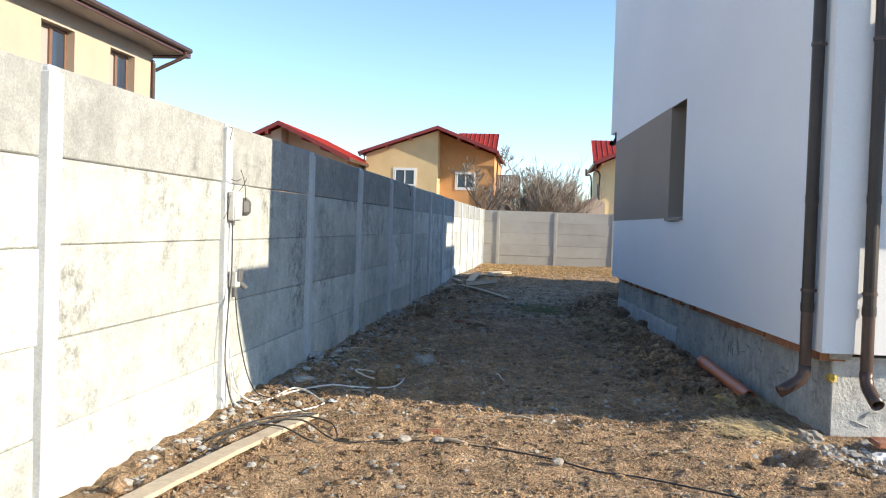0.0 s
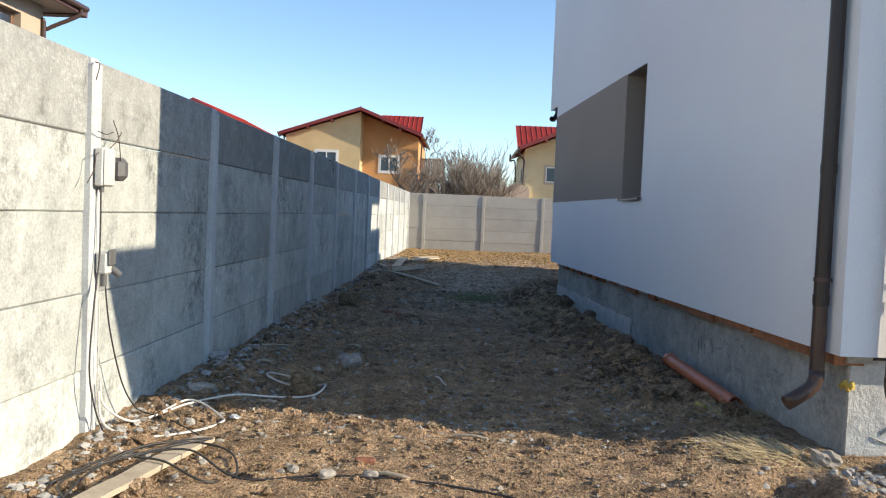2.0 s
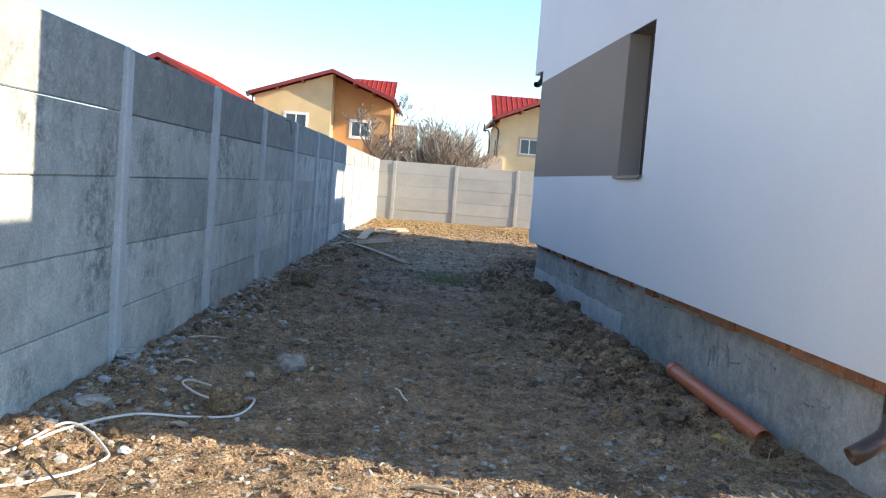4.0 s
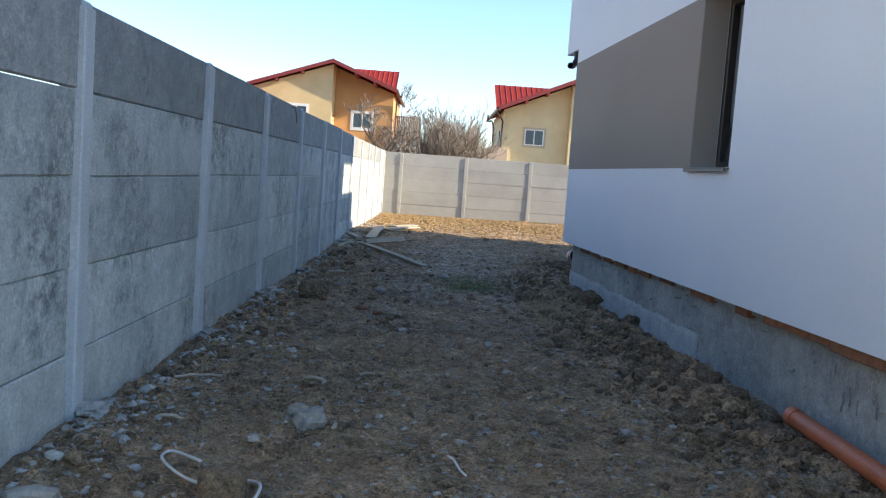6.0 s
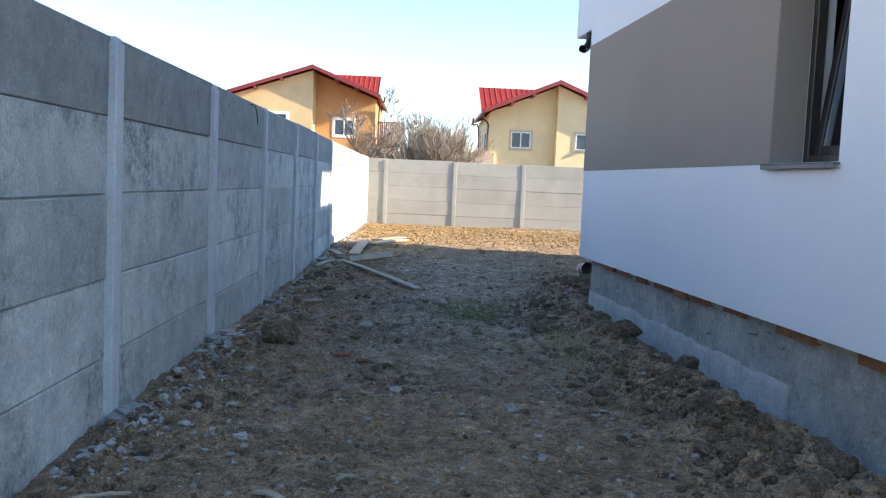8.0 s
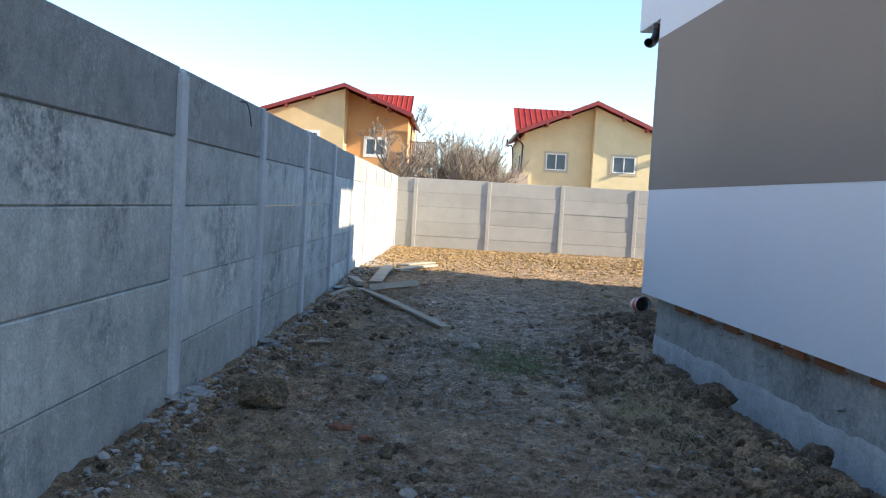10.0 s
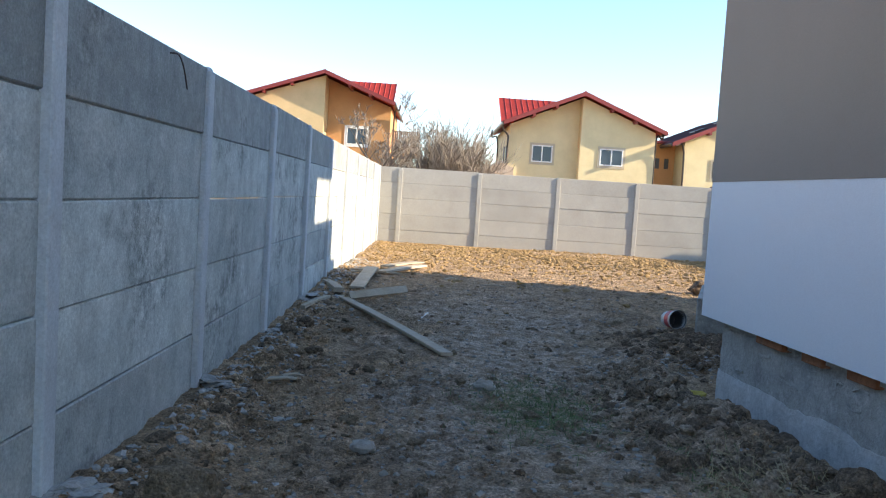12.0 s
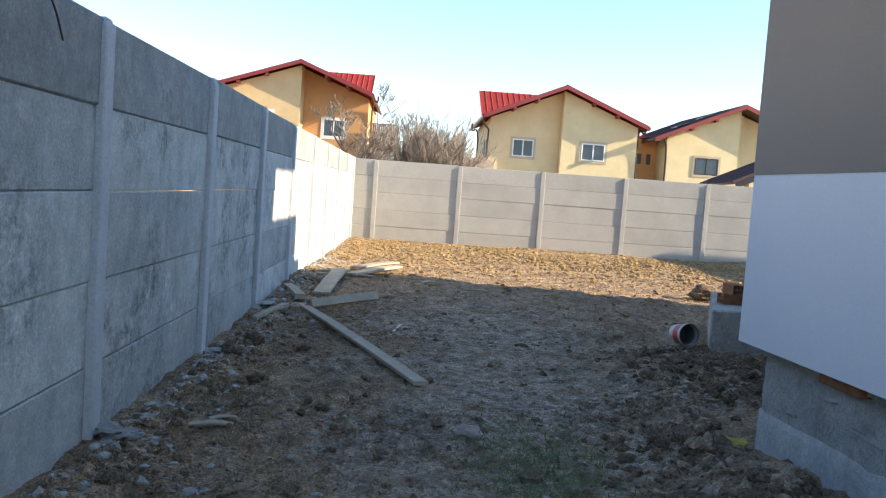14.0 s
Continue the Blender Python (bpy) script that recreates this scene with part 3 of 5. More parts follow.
def house_window():
    """Dark-framed window with its sash tilted open, in a brown reveal."""
    win = thing("window_1", "narrow dark brown window with its sash tilted open", "window", white_house.matrix_basis.copy(), kind="structure")
    wy0, wy1, wz0, wz1 = 4.332, 5.122, 1.705, 3.155
    bm = bmesh.new()
    for y0, y1, z0, z1 in ((wy0, wy0 + 0.06, wz0, wz1), (wy1 - 0.06, wy1, wz0, wz1), (wy0 + 0.06, wy1 - 0.06, wz0, wz0 + 0.06), (wy0 + 0.06, wy1 - 0.06, wz1 - 0.06, wz1)):
        bm_box(bm, 0.222, 0.292, y0, y1, z0, z1, 0.006)
    part("window_frame", bm, FRAME_D, win)
    sash = new("sash")
    sash.parent = win
    sash.matrix_basis = pose(0.262, wy0 + 0.05, wz0 + 0.05, 0, 7.5, 0)
    w, h = wy1 - wy0 - 0.10, wz1 - wz0 - 0.10
    bm = bmesh.new()
    for y0, y1, z0, z1 in ((0, 0.07, 0, h), (w - 0.07, w, 0, h), (0.07, w - 0.07, 0, 0.07), (0.07, w - 0.07, h - 0.07, h)):
        bm_box(bm, 0, 0.022, y0, y1, z0, z1, 0.006)
    part("sash_frame", bm, FRAME_D, sash)
    bm = bmesh.new()
    for y0, y1, z0, z1 in ((0.004, 0.07, 0.004, h - 0.004), (w - 0.07, w - 0.004, 0.004, h - 0.004), (0.07, w - 0.07, 0.004, 0.07), (0.07, w - 0.07, h - 0.07, h - 0.004)):
        bm_box(bm, 0.023, 0.075, y0, y1, z0, z1, 0.004)
    part("inner_frame", bm, FRAME_W, sash, "white inner face of the sash")
    pane = part("pane", box(0.022, 0.034, 0.068, w - 0.068, 0.068, h - 0.068), GLASS, sash)
    pane.visible_shadow = False
    part("handle", box(-0.03, 0.0, 0.02, 0.045, h * 0.45, h * 0.45 + 0.11, 0.006), FRAME_D, sash)
    bm = bmesh.new()
    bm_box(bm, -0.045, 0.222, wy0 - 0.02, wy1 + 0.05, wz0 - 0.022, wz0 - 0.010, 0.003)
    bm_box(bm, -0.045, -0.035, wy0 - 0.02, wy1 + 0.05, wz0 - 0.045, wz0 - 0.010, 0.003)
    part("window_sill", bm, SILL_M, win, "grey folded metal sill")


house_window()


def downpipe(label, top, foot, kick, m):
    """A round gutter pipe with collars, brackets and an open shoe; kick is the way its shoe turns."""
    root = thing("downpipe", label, "downpipe", m, group="downpipes of the white house")
    k = Vector(kick)
    part("pipe", tube([(0, 0, top), (0, 0, foot + 0.55)], 0.045, 18), PIPE_D, root)
    part("lower_pipe", tube([(0, 0, foot + 0.60), (0, 0, foot + 0.14)], 0.043, 18), PIPE_C, root, "browner lower length")
    shoe = [(0, 0, foot + 0.16), (0, 0, foot + 0.11)] + [tuple(Vector((0, 0, foot + 0.11 - 0.05 * s)) + k * 0.02 * s * s) for s in (1.0, 1.6)]
    end = Vector(shoe[-1])
    shoe += [tuple(end + k * 0.07 + Vector((0, 0, -0.045))), tuple(end + k * 0.13 + Vector((0, 0, -0.08)))]
    part("shoe", hollow_tube(shoe, 0.046, 0.004, 18), PIPE_C, root, "open brown elbow shoe", smooth=True)
    for z in (foot + 0.56, 1.75, 3.6, 5.4):
        part("collar", tube([(0, 0, z), (0, 0, z + 0.06)], 0.049, 18), PIPE_D, root)
    for z in (foot + 0.70, 2.9, 5.0):
        bm = bmesh.new()
        bm_tube(bm, [(0, 0, z), (0, 0, z + 0.022)], 0.052, 16)
        bm_box(bm, -0.012, 0.012, -0.012, 0.06, z, z + 0.022, 0.003)
        part("bracket", bm, PIPE_C, root)
    return root


H = white_house.matrix_basis
# bracket points along local +y, towards the wall
downpipe("dark brown steel downpipe on the shaded side wall", 6.25, 0.40, (0, -1, 0), H @ pose(-0.062, 0.145, 0, 0, 0, -90))
downpipe("dark brown steel downpipe on the front wall", 6.25, 0.40, (0.05, -0.95, 0), H @ pose(0.29, -0.062, 0))


def gutter_outlet():
    root = thing("rain_spout", "black elbow spout under the overhang", "gutter", H @ pose(0.05, 9.95, 3.37))
    p = smooth_path([(0, 0, 0.02), (0, 0, -0.07), (-0.02, -0.03, -0.14), (-0.08, -0.10, -0.21), (-0.13, -0.16, -0.22)], 5)
    part("elbow", hollow_tube(p, 0.045, 0.004, 16), PIPE_D, root, smooth=True)
    part("collar", tube([(0, 0, 0.0), (0, 0, -0.05)], 0.052, 16), PIPE_D, root)


gutter_outlet()

# unseen volumes added beyond the view, shaped to throw the shade
porch = thing("porch_shade_caster", "unseen slab and bracket added to shade the near fence", "porch", pose(0, 0, 0))
part("slab", box(3.9, 6.0, 4.56, 5.79, 3.36, 3.56, 0.01), RENDER_W, porch)
bm = bmesh.new()
tri = ((4.56, 3.36), (5.79, 3.36), (5.79, 1.40))
a = [bm.verts.new((3.9, y, z)) for y, z in tri]
b = [bm.verts.new((4.05, y, z)) for y, z in tri]
bm.faces.new(a)
bm.faces.new(b[::-1])
for i in range(3):
    bm.faces.new((a[i], a[(i + 1) % 3], b[(i + 1) % 3], b[i]))
part("bracket", bm, RENDER_W, porch)
# thin added walls, their stepped outline cut to the shade edge on the fence
wing = thing("fence_shade_caster", "unseen thin walls added to shade the fence and yard", "house", pose(0, 0, 0))
part("body", box(6.4, 6.65, 15.9, 18.52, -0.3, 7.2), RENDER_W, wing)
part("lower_wall", box(6.4, 6.65, 18.53, 20.55, -0.3, 4.46), RENDER_W, wing)
part("terrace_wall", box(6.4, 6.65, 20.56, 21.05, -0.3, 3.80), RENDER_W, wing)
part("yard_wall", box(6.4, 6.65, 21.06, 21.65, -0.3, 3.50), RENDER_W, wing)
part("upper_wall", box(6.4, 6.65, 18.53, 19.85, 5.15, 7.2), RENDER_W, wing)
# added block out of view that shades the far fence and ground
garage = thing("far_shade_caster", "unseen low block added to shade the far fence", "garage", pose(0, 0, 0))
part("body", box(16.0, 21.0, 21.0, 31.3, -0.3, 3.9), RENDER_W, garage)
part("roof", box(15.9, 21.1, 20.9, 31.4, 3.9, 4.0, 0.02), ROOF_D, garage)


# ---- houses beyond the fences ----
def ribbed(bm, p0, p1, p2, p3, pitch=0.22, rise=0.04, thick=0.08):
    """A sheet-metal roof plane p0-p1 (eave) to p3-p2 (ridge): a slab with standing ribs running up the slope."""
    P = [Vector(p) for p in (p0, p1, p2, p3)]
    n = (P[1] - P[0]).cross(P[3] - P[0]).normalized()
    if n.z < 0:
        n = -n
    span = (P[1] - P[0]).length
    count = max(2, int(span / pitch))
    w = 0.035 / span
    prof = []
    for k in range(count + 1):
        c = k / count
        prof += [(max(c - w, 0.0), 0.0), (c, rise), (min(c + w, 1.0), 0.0)]
    prof = prof[1:-1]
    rows = []
    for lo, hi in ((P[0], P[1]), (P[3], P[2])):
        up = [bm.verts.new(lo.lerp(hi, c) + n * (thick + h)) for c, h in prof]
        low = [bm.verts.new(lo), bm.verts.new(hi)]
        rows.append((up, low))
    (ua, la), (ub, lb) = rows
    for i in range(len(ua) - 1):
        bm.faces.new((ua[i], ua[i + 1], ub[i + 1], ub[i]))
    bm.faces.new((la[0], lb[0], lb[1], la[1]))
    bm.faces.new((la[0], ua[0], ub[0], lb[0]))
    bm.faces.new((la[1], lb[1], ub[-1], ua[-1]))
    bm.faces.new([la[0], la[1]] + ua[::-1])
    bm.faces.new([lb[1], lb[0]] + ub)


def gable_wall(x0, x1, y0, y1, z0, heights):
    """A wall block from y0 to y1 with a top line given as (x, z) points from x0 to x1."""
    bm = bmesh.new()
    prof = [(x0, z0)] + list(heights) + [(x1, z0)]
    a = [bm.verts.new((x, y0, z)) for x, z in prof]
    b = [bm.verts.new((x, y1, z)) for x, z in prof]
    bm.faces.new(a)
    bm.faces.new(b[::-1])
    for i in range(len(prof)):
        j = (i + 1) % len(prof)
        bm.faces.new((a[i], a[j], b[j], b[i]))
    return bm


def fascia(a, b, h=0.20, t=0.06):
    """A board along the line a-b."""
    A, B = Vector(a), Vector(b)
    bm = bmesh.new()
    d = (B - A).normalized()
    side = d.cross(Vector((0, 0, 1))).normalized() * t / 2
    up = Vector((0, 0, h / 2))
    v = [bm.verts.new(p + s + u) for p in (A, B) for s in (-side, side) for u in (-up, up)]
    for f in ((0, 1, 3, 2), (4, 6, 7, 5), (0, 4, 5, 1), (2, 3, 7, 6), (0, 2, 6, 4), (1, 5, 7, 3)):
        bm.faces.new([v[i] for i in f])
    return bm


def yard_window(root, x, y, z, w, h, frame_mat=None, trim=TRIM_C):
    win = small_window(root, pose(x, y - 0.05, z), w, h, frame_mat or FRAME_W, bar=0.06, depth=0.10)
    bm = bmesh.new()
    for x0, x1, z0, z1 in ((-0.11, 0, -0.13, h + 0.11), (w, w + 0.11, -0.13, h + 0.11), (0, w, -0.13, 0), (0, w, h, h + 0.11)):
        bm_box(bm, x0, x1, 0.012, 0.09, z0, z1)
    part("surround", bm, trim, win)
    return win


def gable_house(name, label, apex, z_eave, x0, x1, y, step, right_forward, length, wall, roof, lean=0.45, over=0.55, cross=None):
    """A gable end facing -y. Its two halves are offset by step; cross: (x0, x1, z ridge) of a cross wing's roof."""
    root = thing(name, label, "house", group="yellow houses behind the fence")
    ax, az = apex[0], apex[1] - 0.16
    z_eave = (z_eave[0] - 0.13, z_eave[1] - 0.13)
    yl, yr = (y, y - step) if right_forward else (y - step, y)
    sl, sr = (az - z_eave[0]) / (ax - x0), (az - z_eave[1]) / (x1 - ax)
    part("left_wall", gable_wall(x0, ax, yl, yl + length, -0.3, [(x0, z_eave[0] - 0.12), (ax, az - 0.12)]), wall[0], root)
    part("right_wall", gable_wall(ax + 0.01, x1, yr, yr + length, -0.3, [(ax + 0.01, az - 0.12), (x1, z_eave[1] - 0.12)]), wall[1], root)
    yf, yb = min(yl, yr) - over, y + length + 0.4
    e0 = (x0 - lean, yf, z_eave[0] - sl * lean)
    e1 = (x1 + lean, yf, z_eave[1] - sr * lean)
    bm = bmesh.new()
    ribbed(bm, (e0[0], yb, e0[2]), e0, (ax, yf, az), (ax, yb, az))
    part("roof_left", bm, roof[0], root)
    bm = bmesh.new()
    ribbed(bm, e1, (e1[0], yb, e1[2]), (ax, yb, az), (ax, yf, az))
    part("roof_right", bm, roof[0], root)
    part("ridge_cap", tube([(ax, yf - 0.02, az + 0.07), (ax, yb, az + 0.07)], 0.08, 8), roof[0], root)
    for e in (e0, e1):
        part("barge_board", fascia((e[0], yf - 0.035, e[2] + 0.02), (ax, yf - 0.035, az + 0.02), 0.22), roof[1], root)
        part("gutter", tube([(e[0], yf, e[2]), (e[0], yb, e[2])], 0.08, 8), roof[2], root)
    for s in (0.3, 0.62):
        part("rafter_end", box(x0 + (ax - x0) * s - 0.07, x0 + (ax - x0) * s + 0.07, yf + 0.02, yl, z_eave[0] + (az - z_eave[0]) * s - 0.22, z_eave[0] + (az - z_eave[0]) * s - 0.02), roof[1], root)
        part("rafter_end", box(x1 + (ax - x1) * s - 0.07, x1 + (ax - x1) * s + 0.07, yf + 0.02, yr, z_eave[1] + (az - z_eave[1]) * s - 0.22, z_eave[1] + (az - z_eave[1]) * s - 0.02), roof[1], root)
    if cross:
        c0, c1, cz = cross
        bm = bmesh.new()
        ze, yc = min(e0[2], e1[2]) + 0.05, y + 3.2
        ribbed(bm, (c0, y + 0.06, ze + 0.1), (c1, y + 0.06, ze + 0.1), (c1, yc, cz), (c0, yc, cz), 0.3)
        part("cross_roof", bm, roof[0], root)
    return root


def drop_pipe(root, pts, r=0.05, m=PIPE_D):
    part("downpipe", tube(smooth_path(pts, 5), r, 8), m, root)


# house with a red roof straight ahead
h2 = gable_house("yellow_house", "two-storey pale yellow house with a red sheet-metal roof", (7.03, 7.29), (5.72, 5.66), 3.38, 10.95, 54.0, 0.65, True, 9.0,
                 (WALL_P, WALL_P), (ROOF_R, ROOF_M, PIPE_C), cross=(2.88, 6.4, 7.10))
yard_window(h2, 4.60, 54.0, 3.55, 1.10, 0.90)
yard_window(h2, 8.10, 53.35, 3.55, 1.22, 0.88)
drop_pipe(h2, [(2.95, 53.5, 5.4), (3.0, 53.6, 5.1), (3.28, 53.85, 4.8), (3.28, 53.88, 4.2), (3.28, 53.88, 0.1)])
drop_pipe(h2, [(2.6, 56.5, 5.3), (2.62, 56.5, 4.9), (2.95, 56.5, 4.5), (2.95, 56.5, 0.1)])
drop_pipe(h2, [(11.3, 53.0, 5.35), (11.25, 53.2, 5.1), (11.0, 53.4, 4.9), (11.0, 53.40, 0.1)])
for yy in (55.2, 56.6):
    part("side_window", box(3.33, 3.39, yy, yy + 0.5, 3.4, 4.4), FRAME_D, h2)
h3 = gable_house("yellow_house", "two-storey yellow house with a dark maroon roof and roof lights", (16.2, 6.95), (5.3, 5.2), 12.45, 20.6, 54.0, 0.9, False, 9.0,
                 (WALL_P, WALL_P), (ROOF_D, ROOF_M, PIPE_C), lean=0.8)
part("low_wing", box(11.02, 12.445, 54.8, 60.0, -0.3, 5.0), WALL_O, h3, "orange side wall")
part("low_wing_roof", box(10.95, 12.44, 54.5, 60.2, 5.0, 5.14, 0.02), ROOF_M, h3)
yard_window(h3, 13.98, 53.1, 3.25, 1.22, 0.85, FRAME_D)
for xx in (11.4, 11.9):
    part("slot_window", box(xx, xx + 0.22, 54.74, 54.81, 3.65, 4.2), FRAME_D, h3)
drop_pipe(h3, [(11.75, 52.7, 5.0), (11.9, 52.8, 4.8), (12.40, 53.02, 4.5), (12.40, 53.02, 0.1)])
for s in (0.28, 0.62):
    xx = 12.45 + 3.75 * s
    part("roof_light", fascia((xx - 0.35, 54.4, 5.2 + 1.65 * (s - 0.08) + 0.16), (xx + 0.35, 54.4, 5.2 + 1.65 * (s + 0.08) + 0.16), 0.05, 1.0), FRAME_D, h3)
h1 = gable_house("orange_house", "two-storey orange and yellow house with a red sheet-metal roof", (-6.88, 8.07), (6.40, 6.62), -11.7, -3.2, 58.0, 1.5, False, 9.0,
                 (WALL_Y, WALL_O), (ROOF_R, ROOF_M, PIPE_C), lean=0.32, cross=(-6.0, -3.1, 8.08))
yard_window(h1, -5.72, 58.0, 4.08, 1.22, 1.0, trim=FRAME_W)
yard_window(h1, -9.72, 56.5, 4.12, 1.35, 1.05, trim=FRAME_W)
drop_pipe(h1, [(-2.6, 56.2, 6.35), (-2.65, 56.6, 6.1), (-2.98, 57.9, 5.7), (-2.98, 57.9, 0.1)], m=PIPE_C)
drop_pipe(h1, [(-12.2, 56.2, 6.3), (-12.1, 56.3, 6.0), (-11.78, 56.4, 5.7), (-11.78, 56.4, 0.1)], m=PIPE_C)
balcony = new("balcony")
balcony.parent = h1
part("balcony_slab", box(-3.04, -1.5, 57.6, 60.5, 3.6, 3.75), WALL_O, balcony)
for k in range(14):
    part("slat", box(-3.0 + k * 0.115, -2.905 + k * 0.115, 57.62, 57.66, 3.75, 4.95, 0.008), FRAME_O, balcony)
part("rail", box(-3.04, -1.45, 57.59, 57.69, 4.95, 5.02, 0.01), FRAME_O, balcony)
# house farther left: gable roof behind the fence
h0 = gable_house("cream_house", "cream two-storey house with a red roof, mostly hidden by the fence", (-13.65, 6.80), (5.95, 5.2), -15.4, -10.3, 44.0, 1.2, False, 8.0,
                 (WALL_C, WALL_C), (ROOF_R, ROOF_M, PIPE_C))


def left_house():
    """Cream house behind the fence with a deep boarded eave and recessed brown windows."""
    root = thing("cream_house", "cream rendered house with brown windows and a deep brown eave", "house", group="houses beside the fence")
    X, Y1, T = -9.0, 18.45, 0.3
    wins = ((14.0, 15.12), (16.5, 17.58), (10.6, 11.8))
    wz0, wz1 = 3.7, 5.12
    ys = sorted(wins)
    prev = 3.0
    for a, b in ys:
        part("wall_pier", box(X - T, X, prev, a, -0.3, 5.45), WALL_C, root)
        part("parapet", box(X - T, X, a, b, -0.3, wz0), WALL_C, root)
        part("lintel", box(X - T, X, a, b, wz1, 5.45), WALL_C, root)
        prev = b
    part("wall_pier", box(X - T, X, prev, Y1, -0.3, 5.45), WALL_C, root)
    part("end_wall", box(X - 9.0, X - T, Y1 - T, Y1, -0.3, 5.45), WALL_C, root)
    part("back_wall", box(X - 9.0, X - 8.7, 3.0, Y1 - T, -0.3, 5.45), WALL_C, root)
    part("front_wall", box(X - 8.7, X - T, 3.0, 3.3, -0.3, 5.45), WALL_C, root)
    part("upper_floor", box(X - 8.7, X - T, 3.3, Y1 - T, 2.7, 2.9), DARK, root)
    for a, b in ys:
        win = new("window")
        win.parent = root
        win.matrix_basis = pose(X - 0.16, a, wz0, 0, 0, 90)
        w, h = b - a, wz1 - wz0
        bm = bmesh.new()
        for x0, x1, z0, z1 in ((0, 0.07, 0, h), (w - 0.07, w, 0, h), (0.07, w - 0.07, 0, 0.07), (0.07, w - 0.07, h - 0.07, h), (w * 0.48, w * 0.56, 0.07, h - 0.07)):
            bm_box(bm, x0, x1, 0, 0.07, z0, z1, 0.006)
        part("frame", bm, FRAME_O, win, "brown wood-grain frame")
        part("blind", box(0.07, w * 0.48, 0.05, 0.058, 0.07, h - 0.07), BLIND, win, "grey roller blind")
        part("pane", box(w * 0.56, w - 0.07, 0.03, 0.038, 0.07, h - 0.07), PANE, win)
    E = X + 0.6
    part("soffit", box(X - 9.6, E, 2.4, Y1 + 0.5, 5.45, 5.50), SOFFIT, root, "boarded soffit")
    bm = bmesh.new()
    x0, x1, y0, y1, z = X - 9.7, E + 0.08, 2.3, Y1 + 0.58, 5.50
    v = [bm.verts.new(p) for p in ((x0, y0, z), (x1, y0, z), (x1, y1, z), (x0, y1, z), ((x0 + x1) / 2, y0 + 4.5, z + 1.9), ((x0 + x1) / 2, y1 - 4.5, z + 1.9))]
    for f in ((0, 1, 4), (1, 2, 5, 4), (2, 3, 5), (3, 0, 4, 5), (3, 2, 1, 0)):
        bm.faces.new([v[i] for i in f])
    part("roof", bm, ROOF_D, root)
    part("eave_board", box(E, E + 0.04, 2.4, Y1 + 0.5, 5.42, 5.60, 0.006), ROOF_D, root)
    part("gutter", tube([(E + 0.09, 2.4, 5.55), (E + 0.09, Y1 + 0.55, 5.55)], 0.065, 10), PIPE_C, root)
    part("eave_board", box(X - 9.6, E, Y1 + 0.5, Y1 + 0.79, 5.42, 5.60, 0.006), ROOF_D, root)
    part("downpipe", tube(smooth_path([(E + 0.06, Y1 + 0.3, 5.5), (E + 0.04, Y1 + 0.27, 5.35), (X + 0.10, Y1 - 0.02, 4.98), (X + 0.06, Y1 - 0.06, 4.8), (X + 0.06, Y1 - 0.06, 0.0)], 5), 0.045, 10), PIPE_C, root)


left_house()


def shed():
    root = thing("shed_roof", "dark sagging tiled canopy behind the far fence", "shed", pose(10.95, 36.2, 0))
    bm = bmesh.new()
    ribbed(bm, (-1.65, 2.2, 2.25), (-1.65, -0.8, 2.30), (1.6, -0.8, 3.75), (1.6, 2.2, 3.75), 0.28, 0.05, 0.07)
    part("roof", bm, ROOF_D, root)
    part("fascia", fascia((-1.6, -0.82, 2.26), (1.6, -0.82, 3.68), 0.16), FRAME_D, root)
    for x in (-0.9, 1.3):
        part("post", box(x, x + 0.12, 0.2, 0.32, -0.1, 2.6), FRAME_O, root)


shed()
barn = thing("far_house", "small far house with a pale roof between bare trees", "house")
part("wall", gable_wall(2.7, 6.0, 78, 86, -0.3, [(2.7, 3.5), (5.1, 4.5), (6.0, 4.1)]), WALL_C, barn)
bm = bmesh.new()
ribbed(bm, (2.3, 86.2, 3.38), (2.3, 77.7, 3.38), (5.1, 77.7, 4.55), (5.1, 86.2, 4.55), 0.5)
part("roof", bm, SOFFIT, barn)


def set_back(ob, k, eye):
    """Moves a far thing away along the line from eye, larger in step."""
    e = Matrix.Translation(eye)
    ob.matrix_basis = e @ Matrix.Scale(k, 4) @ e.inverted() @ ob.matrix_basis


for far in (h2, h3):
    set_back(far, 1.594, (-0.5, 10.2, 1.42))
set_back(h1, 1.30, (-0.36, 8.1, 1.42))
set_back(h0, 1.5, (0.35, -0.57, 1.53))


